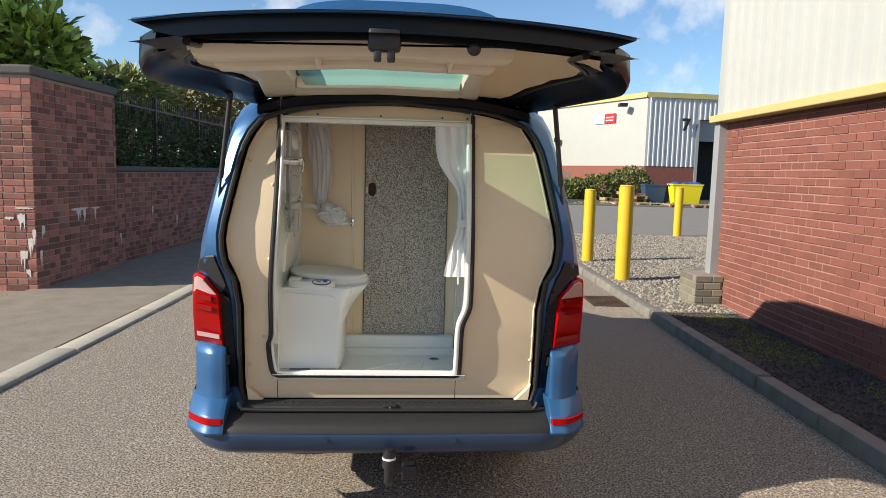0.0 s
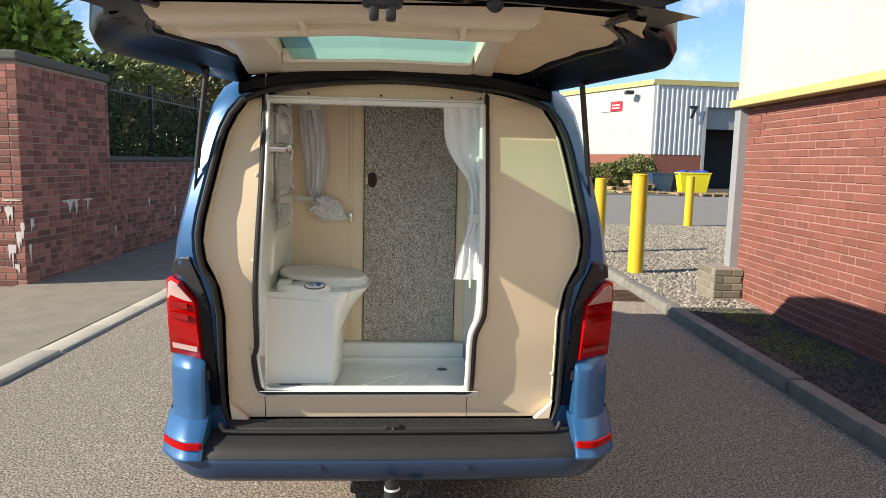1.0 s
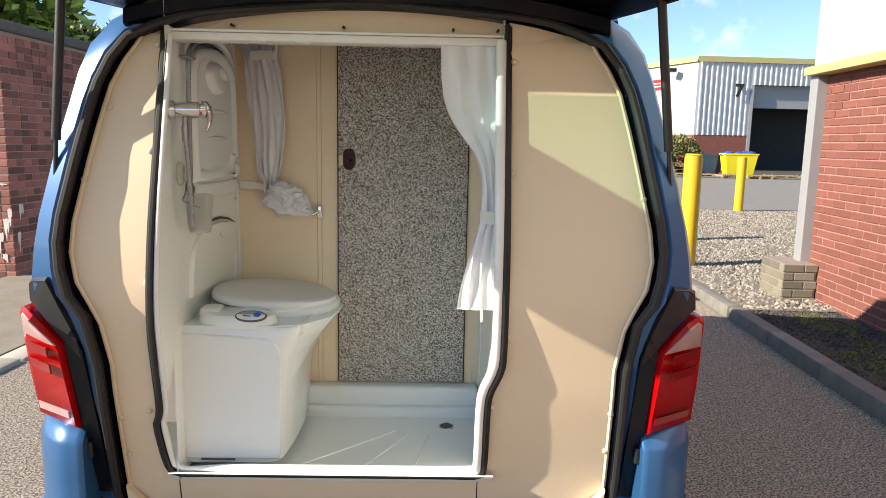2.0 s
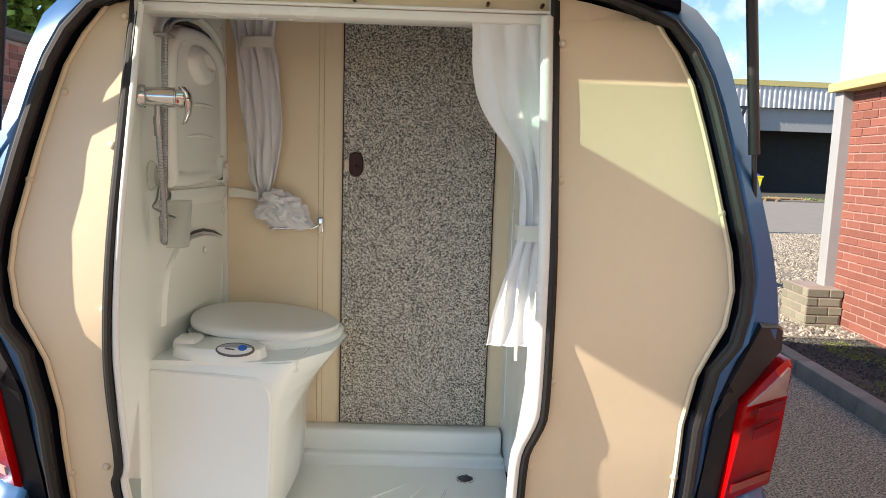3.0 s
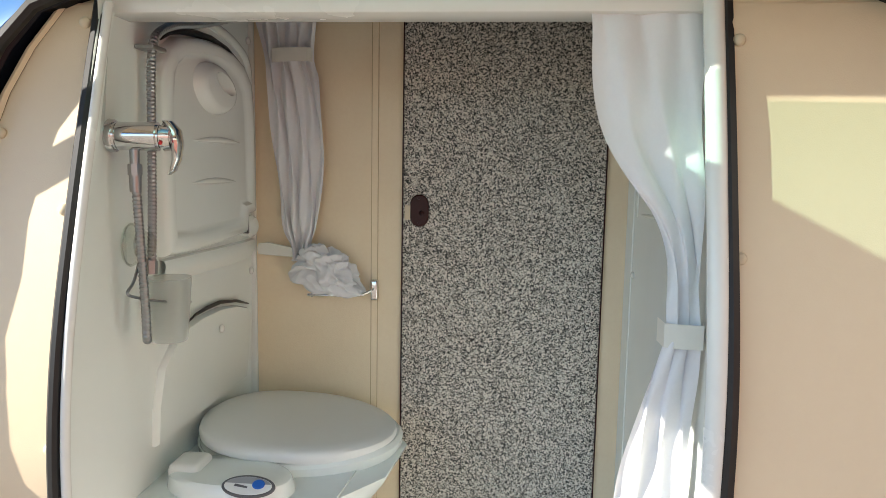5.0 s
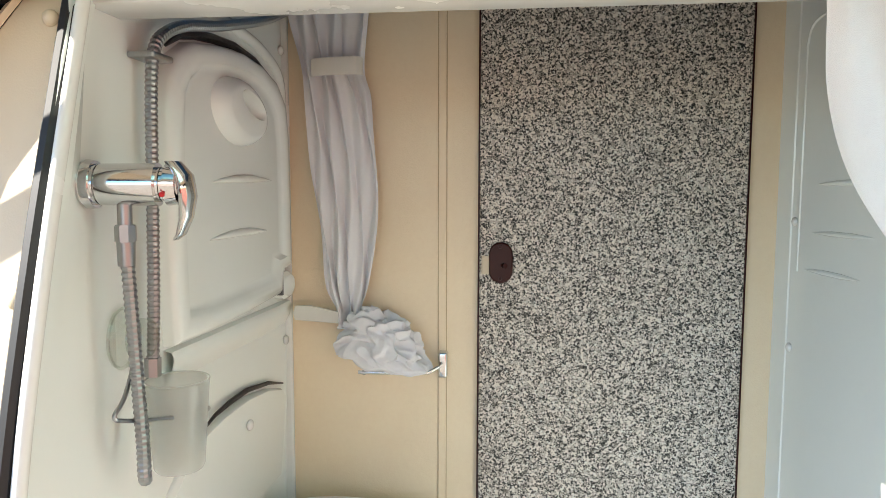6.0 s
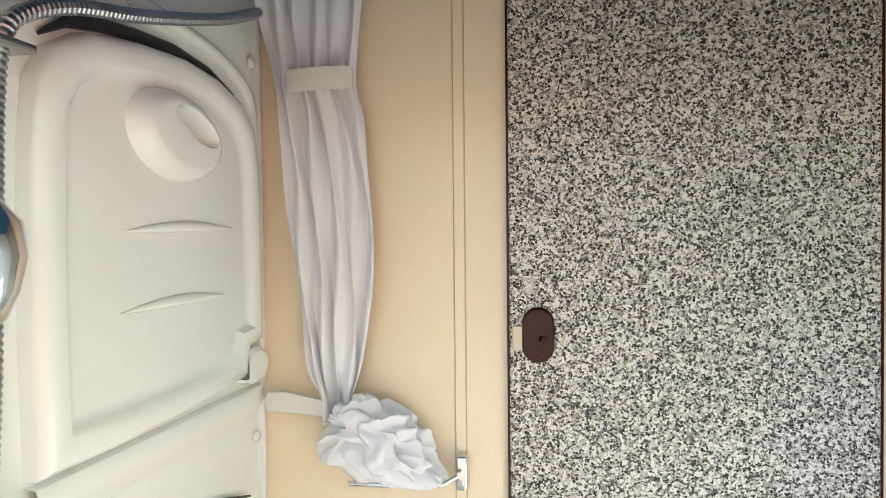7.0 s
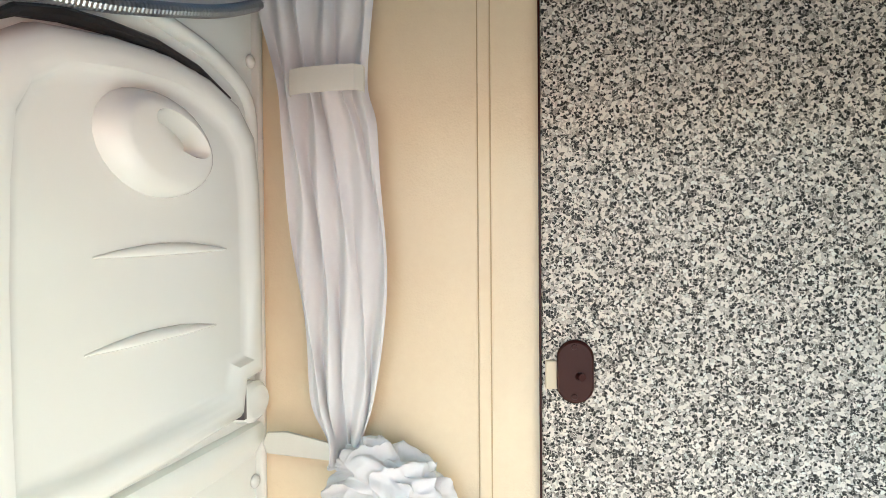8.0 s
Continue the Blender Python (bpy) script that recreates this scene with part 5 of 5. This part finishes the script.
HATCH = [(0.190, 1.572), (0.187, 1.654), (0.186, 1.762), (0.189, 1.85), (0.196, 1.911), (0.215, 1.941), (0.257, 1.965), (0.340, 1.978), (0.418, 1.982), (0.491, 1.975), (0.550, 1.957), (0.585, 1.925), (0.596, 1.869), (0.600, 1.747), (0.600, 1.629), (0.561, 1.625), (0.552, 1.584), (0.412, 1.574), (0.282, 1.570)]


def shrink(outline, k, du=0.0, dv=0.0):
    cu, cv = 0.40, 1.78
    return [(cu + (u - cu) * k + du, cv + (v - cv) * k + dv) for u, v in outline]


hatch_body = loft([[on_wall(u, v, d) for u, v in shrink(HATCH, k)] for k, d in ((1.0, -0.004), (1.0, 0.012), (0.985, 0.019), (0.955, 0.023), (0.91, 0.0235), (0.865, 0.0225), (0.84, 0.017), (0.815, 0.0135), (0.78, 0.013))])
hatch = part("hatch", hatch_body, WHITE, pod, "raised white storage hatch door", True)
part("hatch_gap_shade", tube([on_wall(y, z, 0.004) for y, z in ((0.213, 1.952), (0.245, 1.971), (0.29, 1.982), (0.345, 1.988), (0.416, 1.992), (0.491, 1.986), (0.556, 1.966))], lambda i: (0.002, 0.0055, 0.0072, 0.0072, 0.006, 0.004, 0.002)[i], 8), BLACK, hatch, "black bead as the shade in the gap over the hatch")
part("hatch_arch", tube(smooth_path([on_wall(y, z, 0.0) for y, z in ((0.34, 2.027), (0.442, 2.02), (0.537, 2.005), (0.600, 1.972), (0.612, 1.90), (0.613, 1.74))], 5), 0.010, 10), WHITE, pod, smooth=True)
boss = [[on_wall(0.397 + ru * math.cos(a) + 0.010 * math.sin(a), 1.889 + rv * math.sin(a) - 0.012 * math.cos(a), d) for a in [k * math.tau / 28 for k in range(28)]] for ru, rv, d in ((0.083, 0.050, 0.012), (0.080, 0.048, 0.022), (0.073, 0.043, 0.030), (0.068, 0.037, 0.0345), (0.063, 0.032, 0.036))]
cup_ring = [[on_wall(0.413 + ru * math.cos(a), 1.901 + rv * math.sin(a) - 0.25 * ru * math.cos(a), d) for a in [k * math.tau / 28 for k in range(28)]] for ru, rv, d in ((0.045, 0.0175, 0.036), (0.043, 0.016, 0.032), (0.040, 0.013, 0.018), (0.030, 0.007, 0.008))]
part("grip_boss", loft(boss + cup_ring), WHITE, hatch, "rounded finger grip with a recess", True)
for a, b in (((0.311, 1.782), (0.528, 1.786)), ((0.300, 1.700), (0.505, 1.701))):
    part("hatch_rib", tube([on_wall(a[0] + (b[0] - a[0]) * k / 6, a[1] + (b[1] - a[1]) * k / 6 + 0.004 * math.sin(k / 6 * math.pi), 0.0135) for k in range(7)], lambda i: (0.001, 0.004, 0.006, 0.0065, 0.006, 0.004, 0.001)[i], 10), WHITE, hatch, smooth=True)
part("hatch_tab", loft([[on_wall(0.582 + w * math.cos(a), 1.596 + h * math.sin(a), d) for a in [k * math.tau / 16 for k in range(16)]] for w, h, d in ((0.034, 0.026, 0.0), (0.034, 0.026, 0.016), (0.026, 0.02, 0.022))]), WHITE, hatch, "small latch tab", True)
part("tab_gap_shade", box(on_wall(0.549, 1.582, 0.0), on_wall(0.553, 1.622, 0.022)), BAR_GREY, hatch)
part("wall_ledge", loft([[on_wall(y, z0 - dz, d) for y, z0 in ((0.19, 1.568), (0.30, 1.566), (0.45, 1.565), (0.56, 1.565), (0.612, 1.567))] for dz, d in ((0.0, -0.006), (0.004, 0.010), (0.012, 0.014), (0.03, 0.010), (0.055, -0.004))], False, False), WHITE, pod, smooth=True)
low = [(0.165, 1.23), (0.165, 1.30), (0.18, 1.37), (0.232, 1.41), (0.277, 1.425), (0.333, 1.433), (0.427, 1.434), (0.512, 1.422), (0.572, 1.405), (0.590, 1.388), (0.594, 1.31), (0.594, 1.23)]
part("lower_hatch", prism(low, on_wall, 0.012, 0.006), WHITE, pod, "lower moulded hatch", True)
part("lower_gap_shade", tube([on_wall(y, z, 0.008) for y, z in ((0.265, 1.430), (0.312, 1.441), (0.363, 1.445), (0.426, 1.445), (0.512, 1.432), (0.578, 1.413))], lambda i: (0.0015, 0.003, 0.0042, 0.0042, 0.0035, 0.0015)[i], 8), BLACK, pod, "black bead as the shade in the gap over the lower hatch")
for y, z in ((0.606, 2.022), (0.606, 1.488), (0.415, 1.39)):
    part("wall_screw_cap", ball(on_wall(y, z, 0.004 if y > 0.5 else 0.017), 0.009, (0.6, 1, 1), 14), WHITE_FRAME, pod, smooth=True)

part("wall_arch", tube(smooth_path([on_wall(0.230, 1.252, 0.002), on_wall(0.297, 1.275, 0.002), on_wall(0.395, 1.277, 0.002), on_wall(0.529, 1.258, 0.002), on_wall(0.590, 1.248, 0.002)], 4), 0.006, 8), WHITE, pod, "moulded arch behind the toilet lid", True)

# speckled door with its latch
door = thing("shower_door", "grey speckled laminate door in the cream back wall", "door")
part("door_leaf", box((-0.160, BACK - 0.010, 0.818), (0.302, BACK + 0.002, 2.3), 0.002, 1), CHIPS, door)
part("door_edge", box((-0.163, BACK - 0.009, 0.816), (-0.1605, BACK, 2.3), bm=box((0.3025, BACK - 0.009, 0.816), (0.305, BACK, 2.3))), BROWN, door, "dark brown edging strip")
latch = [(-0.121 + 0.0215 * math.cos(a), 1.640 + 0.0215 * math.sin(a) + (0.0155 if math.sin(a) > 0 else -0.0155)) for a in [(k + 0.5) * math.tau / 32 for k in range(32)]]
lp = part("latch_plate", prism(latch, lambda u, v, d: (u, BACK - 0.010 - d, v), 0.008, 0.003), BROWN, door, "oval dark brown latch plate", True)
part("latch_knob", cyl((-0.117, BACK - 0.017, 1.635), (-0.113, BACK - 0.024, 1.635), 0.0045, seg=12), BROWN, lp)
for z in (1.669, 1.611):
    part("latch_screw", cyl((-0.122, BACK - 0.017, z), (-0.122, BACK - 0.0192, z), 0.0038, 0.003, 12), BROWN, lp, smooth=True)
part("latch_strike", box((-0.156, BACK - 0.014, 1.618), (-0.141, BACK - 0.009, 1.652), 0.002), CREAM_EDGE, lp)


# ---- cassette toilet ----
toilet = thing("cassette_toilet", "white plastic cassette toilet with closed grey-white lid", "toilet")
prof = []
for z, xr, yf in ((0.742, -0.262, 0.105), (0.85, -0.256, 0.103), (0.97, -0.250, 0.101), (1.06, -0.236, 0.100), (1.11, -0.215, 0.101), (1.145, -0.200, 0.106), (1.158, -0.20, 0.115)):
    prof.append([(-0.565, yf, z), (-0.40, yf, z), (xr - 0.045, yf, z), (xr - 0.018, yf + 0.012, z), (xr - 0.004, yf + 0.04, z), (xr + 0.006 + 0.06 * max(0, (z - 0.98) / 0.18), 0.25, z), (xr + 0.010 + 0.075 * max(0, (z - 0.98) / 0.18), 0.41, z), (xr, 0.55, z), (xr - 0.02, 0.615, z), (-0.56, 0.615, z)])
part("bench", loft(prof, True), WHITE, toilet, "smooth white moulded bench", True)
bowl = []
for z, g, sh in ((1.02, 0.62, 0.02), (1.08, 0.80, 0.012), (1.13, 0.95, 0.004), (1.165, 1.03, 0.0), (1.178, 1.04, 0.0), (1.186, 1.0, 0.0)):
    bowl.append([(-0.337 - sh + 0.205 * g * math.cos(a), 0.395 + 0.175 * g * math.sin(a) * (1 if math.cos(a) > 0 else 1.05), z) for a in [k * math.tau / 36 for k in range(36)]])
part("bowl", loft(bowl), WHITE, toilet, "rounded bowl shroud", True)
part("rear_shelf", loft([[(-0.565, 0.11, z), (-0.31, 0.11, z), (-0.205, 0.14, z), (-0.185, 0.36, z), (-0.28, 0.61, z), (-0.555, 0.61, z)] for z in (1.13, 1.156, 1.162)]), WHITE, toilet, smooth=True)
lid = []
for z, g in ((1.188, 0.98), (1.191, 1.02), (1.200, 1.03), (1.208, 1.015), (1.213, 0.97), (1.216, 0.85), (1.217, 0.45)):
    lid.append([(-0.347 + (0.205 if math.cos(a) > 0 else 0.186) * g * math.copysign(abs(math.cos(a)) ** (1 if math.cos(a) > 0 else 0.7), math.cos(a)), 0.388 + 0.170 * g * math.sin(a), z + 0.012 * math.cos(a) * -1) for a in [k * math.tau / 48 for k in range(48)]])
part("lid", loft(lid), LID, toilet, "closed oval lid", True)
part("seat_line", loft([[(q[0], q[1], 1.1835 + (0.004 if j else 0)) for q in lid[1]] for j in (0, 1)], False), TRAY, toilet, smooth=True)
con = []
for z, g in ((1.155, 1.02), (1.172, 1.0), (1.186, 0.96), (1.191, 0.88)):
    con.append([(-0.415 + 0.125 * g * math.copysign(abs(math.cos(a)) ** 0.8, math.cos(a)) * (1.05 if math.cos(a) > 0 else 0.85), 0.175 + 0.068 * g * math.sin(a) + 0.03 * math.cos(a) * -0.4, z) for a in [k * math.tau / 32 for k in range(32)]])
console = part("control_console", loft(con), WHITE, toilet, "raised console with flush control", True)


def slope(u, v, d):
    return (-0.348 + u, 0.117 + v * 0.72 - d * 0.6, 1.1895 + v * 0.62 + d * 0.75)


ov = lambda ru, rv, cu=0.0, cv=0.0: [(cu + ru * math.cos(a), cv + rv * math.sin(a)) for a in [k * math.tau / 28 for k in range(28)]]
panel = part("flush_panel", prism(ov(0.047, 0.021), slope, 0.005, 0.002), BAR_GREY, console, "grey rimmed oval control panel", True)
part("panel_face", prism(ov(0.042, 0.017), slope, 0.0062, 0.001), WHITE_FRAME, panel)
part("panel_shade", prism([(u, v) for u, v in ov(0.041, 0.016) if v > 0.002], slope, 0.0066, 0.0), GREY_STEEL, panel)
part("flush_button", prism(ov(0.011, 0.009, 0.018, 0.003), slope, 0.009, 0.002), BLUE_DOT, panel, "round blue flush button", True)
part("panel_mark", prism([(-0.024, -0.002), (0.0, -0.005), (0.0, -0.002), (-0.022, 0.002)], slope, 0.0075), BAR_GREY, panel)
part("hinge_block", box((-0.515, 0.155, 1.17), (-0.455, 0.225, 1.203), 0.012, 3), LID, toilet, "hinge cap", True)
rc = [(-0.556, 0.756), (-0.268, 0.756), (-0.264, 0.80), (-0.258, 0.95), (-0.256, 1.06), (-0.262, 1.095), (-0.276, 1.118), (-0.300, 1.128), (-0.40, 1.135), (-0.556, 1.142)]
part("front_cover", prism(rc, lambda u, v, d: (u, 0.1045 - d, v), 0.0085, 0.005), WHITE, toilet, "flat front cover with a rounded corner", True)
part("cassette_slot", box((-0.50, 0.0925, 0.754), (-0.40, 0.0965, 0.760)), BAR_GREY, toilet)
part("bench_seam", box((-0.566, 0.092, 0.75), (-0.562, 0.104, 1.155)), BLACK, toilet)

# ---- shower mixer and hoses ----
mixer = thing("shower_mixer", "chrome single-lever shower mixer on the side wall", "tap")
MB = Vector((-0.529, 0.046, 1.777))
ax = Vector((0.985, 0.17, 0)).normalized()
part("wall_flange", cyl(MB - ax * 0.004, MB + ax * 0.010, 0.0265, 0.024, 28, 0.003), CHROME, mixer, smooth=True)
part("mixer_body", cyl(MB + ax * 0.008, MB + ax * 0.074, 0.0215, 0.0225, 28, 0.004), CHROME, mixer, smooth=True)
part("lever_cap", cyl(MB + ax * 0.075, MB + ax * 0.096, 0.0235, 0.019, 28, 0.005), CHROME, mixer, smooth=True)
lev = [[MB + ax * (0.085 + o) + Vector((ax.y, -ax.x, 0)) * (w * math.cos(a)) + ax * (t * math.sin(a)) + Vector((0, 0, zz2)) for a in [k * math.tau / 14 for k in range(14)]] for o, w, t, zz2 in ((0.0, 0.014, 0.008, 0.024), (0.010, 0.019, 0.010, 0.010), (0.014, 0.018, 0.009, -0.012), (0.012, 0.013, 0.007, -0.034), (0.006, 0.010, 0.005, -0.052), (0.0, 0.005, 0.003, -0.058))]
part("lever", loft(lev), CHROME, mixer, "curved lever handle", True)
part("red_dot", ball(MB + ax * 0.080 + Vector((0.004, -0.022, -0.010)), 0.003, seg=10), SIGN_RED, mixer, smooth=True)
out = MB + ax * 0.034
part("outlet_nut", cyl(out + Vector((0, 0, -0.018)), out + Vector((0, 0, -0.045)), 0.0075, seg=16, bm=cyl(out + Vector((0, 0, -0.042)), out + Vector((0, 0, -0.060)), 0.0110, seg=8, bevel=0.001)), STEEL, mixer, smooth=True)


def hose(name, label, pts, r):
    h = thing(name, label, "hose")
    p = resample(smooth_path(pts, 14), int(sum((Vector(a) - Vector(b)).length for a, b in zip(pts, pts[1:])) / 0.0016))
    part("hose_coil", tube(p, lambda i: r * (1.0 if i % 4 in (0, 1) else 0.86), 10), STEEL, h, smooth=False)
    return h


feed = hose("supply_hose", "ribbed steel hose clipped down the wall from the ceiling", [(-0.505, 0.60, 2.09), (-0.512, 0.50, 2.05), (-0.515, 0.34, 2.004), (-0.516, 0.235, 1.980), (-0.516, 0.178, 1.956), (-0.516, 0.156, 1.930), (-0.516, 0.148, 1.88), (-0.516, 0.143, 1.76), (-0.516, 0.138, 1.65), (-0.516, 0.130, 1.553)], 0.0078)
part("hose_nut", cyl((-0.516, 0.131, 1.573), (-0.516, 0.130, 1.551), 0.0095, 0.0095, 6), STEEL, feed, "chrome hexagon nut")
fl = hose("shower_hose", "ribbed steel shower hose hanging from the mixer", [out + Vector((0, 0, -0.06)), out + Vector((0.002, 0.0, -0.10)), (-0.490, 0.052, 1.60), (-0.487, 0.055, 1.50), (-0.488, 0.057, 1.468), (-0.491, 0.064, 1.455), (-0.497, 0.074, 1.455), (-0.502, 0.082, 1.47), (-0.506, 0.088, 1.51)], 0.0074)
part("hose_collar", cyl(out + Vector((0, 0, -0.06)), out + Vector((0, 0, -0.085)), 0.0095, 0.0088, 16), STEEL, fl, smooth=True)
clip = thing("hose_clip", "grey steel hose clip screwed to the wall", "clip")
part("clip_band", box((-0.536, 0.132, 1.922), (-0.502, 0.178, 1.930), 0.003), STEEL, clip)
holder = thing("suction_holder", "clear suction cup with wire ring for a tumbler", "holder")
part("suction_cup", cyl((-0.537, 0.100, 1.603), (-0.523, 0.102, 1.603), 0.038, 0.031, 26, 0.004), CLEAR_PLASTIC, holder, smooth=True)
part("cup_core", cyl((-0.523, 0.102, 1.603), (-0.500, 0.106, 1.603), 0.024, 0.021, 20, 0.003), CLEAR_PLASTIC, holder, smooth=True)
part("wire_hook", tube(smooth_path([(-0.506, 0.075, 1.580), (-0.500, 0.045, 1.552), (-0.500, 0.026, 1.537), (-0.497, 0.045, 1.527), (-0.490, 0.10, 1.511), (-0.478, 0.165, 1.496), (-0.485, 0.205, 1.490), (-0.515, 0.20, 1.490), (-0.53, 0.15, 1.495)], 6), 0.0024, 8), STEEL, holder, smooth=True)
tumbler = thing("tumbler", "frosted clear plastic tumbler in the wire ring", "cup")
part("cup_wall", loft([[(-0.497 + rr * math.cos(a), 0.150 + rr * math.sin(a), z) for a in [k * math.tau / 28 for k in range(28)]] for rr, z in ((0.001, 1.432), (0.028, 1.432), (0.030, 1.436), (0.038, 1.542), (0.0365, 1.542), (0.0285, 1.438), (0.001, 1.437))], False), FROST, tumbler, smooth=True)
part("cup_rim", tube([(-0.497 + 0.0373 * math.cos(k * math.tau / 28), 0.150 + 0.0373 * math.sin(k * math.tau / 28), 1.542) for k in range(28)], 0.0014, 6, True), FROST, tumbler, smooth=True)

# ---- curtains ----
def drape(name, label, rows, mat, folds, depth, cols=64):
    """Gathered cloth: rows of (z, x0, x1, y), with folds that run down it."""
    bm = bmesh.new()
    pts = []
    for z, x0, x1, y in rows:
        row = []
        w = x1 - x0
        for i in range(cols + 1):
            u = i / cols
            amp = depth * (0.35 + 0.65 * abs(math.sin(u * folds * 0.7 + 0.6))) * min(1.0, 0.12 / max(w, 0.03) + 0.35)
            ph = u * folds * math.tau + 0.9 * math.sin(z * 5 + u * 3)
            row.append((x0 + w * u + 0.003 * math.sin(z * 23 + u * 19), y + amp * math.sin(ph) + 0.003 * math.sin(z * 31 + u * 9), z))
        pts.append(row)
    c = loft(pts, False, False, bm)
    ob = thing(name, label, "curtain")
    part("cloth", c, mat, ob, smooth=True)
    part("hem", tube([Vector(p) + Vector((0, -0.001, 0)) for p in pts[-1]], 0.0022, 6), mat, ob, smooth=True)
    return ob


def spline_rows(keys, n):
    s = smooth_path([(a, b, c) for a, b, c, d in keys], n)
    ys = smooth_path([(d, 0, 0) for a, b, c, d in keys], n)
    return [(p.x, p.y, p.z, q.x) for p, q in zip(s, ys)]


cl = drape("left_curtain", "white gathered shower curtain tied back against the wall", spline_rows([(2.17, -0.512, -0.338, 0.590), (2.075, -0.500, -0.355, 0.590), (1.986, -0.481, -0.369, 0.592), (1.928, -0.475, -0.353, 0.589), (1.822, -0.464, -0.341, 0.587), (1.723, -0.454, -0.342, 0.587), (1.602, -0.440, -0.356, 0.589), (1.552, -0.420, -0.372, 0.593), (1.518, -0.418, -0.374, 0.595)], 6), CLOTH, 5, 0.010)
strap = [(-0.460, 0.589), (-0.456, 0.573), (-0.438, 0.566), (-0.403, 0.566), (-0.374, 0.570), (-0.366, 0.580), (-0.368, 0.597)]
part("tie_band", loft([[(x, y, 1.969 + (x + 0.45) * 0.03) for x, y in strap], [(x, y - 0.001, 1.985 + (x + 0.45) * 0.03) for x, y in strap], [(x, y, 2.000 + (x + 0.45) * 0.03) for x, y in strap]], False, False), TIE, cl, "off-white elastic band", True)
part("tie_strap", prism([(-0.504, 1.543), (-0.499, 1.556), (-0.473, 1.558), (-0.413, 1.546), (-0.413, 1.525), (-0.473, 1.528), (-0.500, 1.530)], lambda u, v, d: (u, BACK - 0.030 - d, v), 0.004, 0.001), TIE, cl, "off-white tie strap", True)
cr = drape("right_curtain", "white gathered shower curtain tied at the opening's edge", spline_rows([(1.972, 0.188, 0.352, 0.075), (1.94, 0.192, 0.353, 0.070), (1.86, 0.200, 0.354, 0.062), (1.79, 0.214, 0.355, 0.055), (1.735, 0.242, 0.356, 0.050), (1.67, 0.290, 0.357, 0.045), (1.61, 0.312, 0.359, 0.04), (1.54, 0.314, 0.360, 0.035), (1.50, 0.312, 0.360, 0.03), (1.46, 0.300, 0.359, 0.03), (1.39, 0.280, 0.357, 0.035), (1.30, 0.262, 0.356, 0.04), (1.240, 0.252, 0.355, 0.045)], 6), CLOTH, 3, 0.0045)
rs = [(0.308, 0.07), (0.309, 0.028), (0.335, 0.018), (0.362, 0.018), (0.366, 0.04)]
part("tie_band", loft([[(x, y, 1.484) for x, y in rs], [(x, y, 1.520) for x, y in rs]], False, False), TIE, cr, "white strap round the curtain", True)
part("tie_tail", prism([(0.318, 1.245), (0.327, 1.245), (0.327, 1.195), (0.320, 1.195)], lambda u, v, d: (u, 0.075 - d, v), 0.003, 0.001), TIE, cr, "loose strap end below the hem")

# ---- towel rail with the crumpled cloth ----
rail = thing("towel_rail", "small chrome wall rail on the back wall", "rail")
part("rail_bar", tube([(-0.376, 0.573, 1.440), (-0.29, 0.573, 1.441), (-0.248, 0.575, 1.443), (-0.229, 0.587, 1.452)], 0.0035, 10), CHROME, rail, smooth=True)
part("rail_plate", box((-0.234, BACK - 0.024, 1.426), (-0.217, BACK, 1.474), 0.004, 3), CHROME, rail, smooth=True)
part("rail_stub", cyl((-0.366, 0.573, 1.440), (-0.366, BACK, 1.440), 0.005, seg=12), CHROME, rail, smooth=True)
cloth = thing("crumpled_cloth", "crumpled white cloth stuffed behind the rail", "cloth")
bm = bmesh.new()
bmesh.ops.create_icosphere(bm, subdivisions=6, radius=1.0)
for v in bm.verts:
    p = v.co.copy()
    q = p * 1.7
    q = q + 0.5 * Vector((noise.noise(q * 0.9 + Vector((9, 2, 5))), noise.noise(q * 0.9 + Vector((1, 8, 3))), noise.noise(q * 0.9)))
    k = 1.08 - 0.75 * math.sqrt(noise.noise(q * 0.95 + Vector((3, 1, 2))) ** 2 + 0.012)
    k *= 1.04 - 0.42 * math.sqrt(noise.noise(q * 1.9 + Vector((7, 4, 1))) ** 2 + 0.006)
    low = 1.0 + 0.25 * max(0, -p.z)
    v.co = Vector((-0.332 + p.x * 0.078 * k * low + 0.04 * p.x * max(0, -p.z), 0.583 + p.y * 0.044 * k, 1.497 + p.z * 0.062 * k - 0.018 * p.x))
part("cloth_body", bm, CLOTH, cloth, smooth=True)


# ---- bricks of walls and piers ----
brick_face(wall_l, (-9.0, PY0, 0), (1, 0, 0), 9.0 + PX - 0.0, PH, BRICK_L, (0.28, 0.1, 0.078), 0.011, "english", 150, (-5.2, PY0, 1.2))
brick_face(wall_l, (PX, PY0, 0), (0, 1, 0), PY1 - PY0, PH, BRICK_L, (0.28, 0.1, 0.078), 0.011, "english", 150, (PX, PY0, 1.2))
brick_face(wall_l, (PX - 0.12, PY1, 0), (0, 1, 0), 12.0, 1.62, BRICK_L, (0.28, 0.1, 0.078), 0.011, "english", 0)
brick_face(unit, (BX + 0.012, BY, 0.05), (0, -1, 0), 16.0, CLZ - 0.08, BRICK_R, (0.228, 0.1, 0.072), 0.011, "stretcher", 300, (BX, 4.6, 1.0))
brick_face(plinth, (BX - 0.36, BY - 0.22, 0.05), (1, 0, 0), 0.36, 0.46, BRICK_GREY, (0.215, 0.1, 0.080), 0.011, "stretcher", 20, (BX, 5, 0))
brick_face(plinth, (BX - 0.36, BY + 0.32, 0.05), (0, -1, 0), 0.54, 0.46, BRICK_GREY, (0.215, 0.1, 0.080), 0.011, "stretcher", 20, (BX, 5, 0))
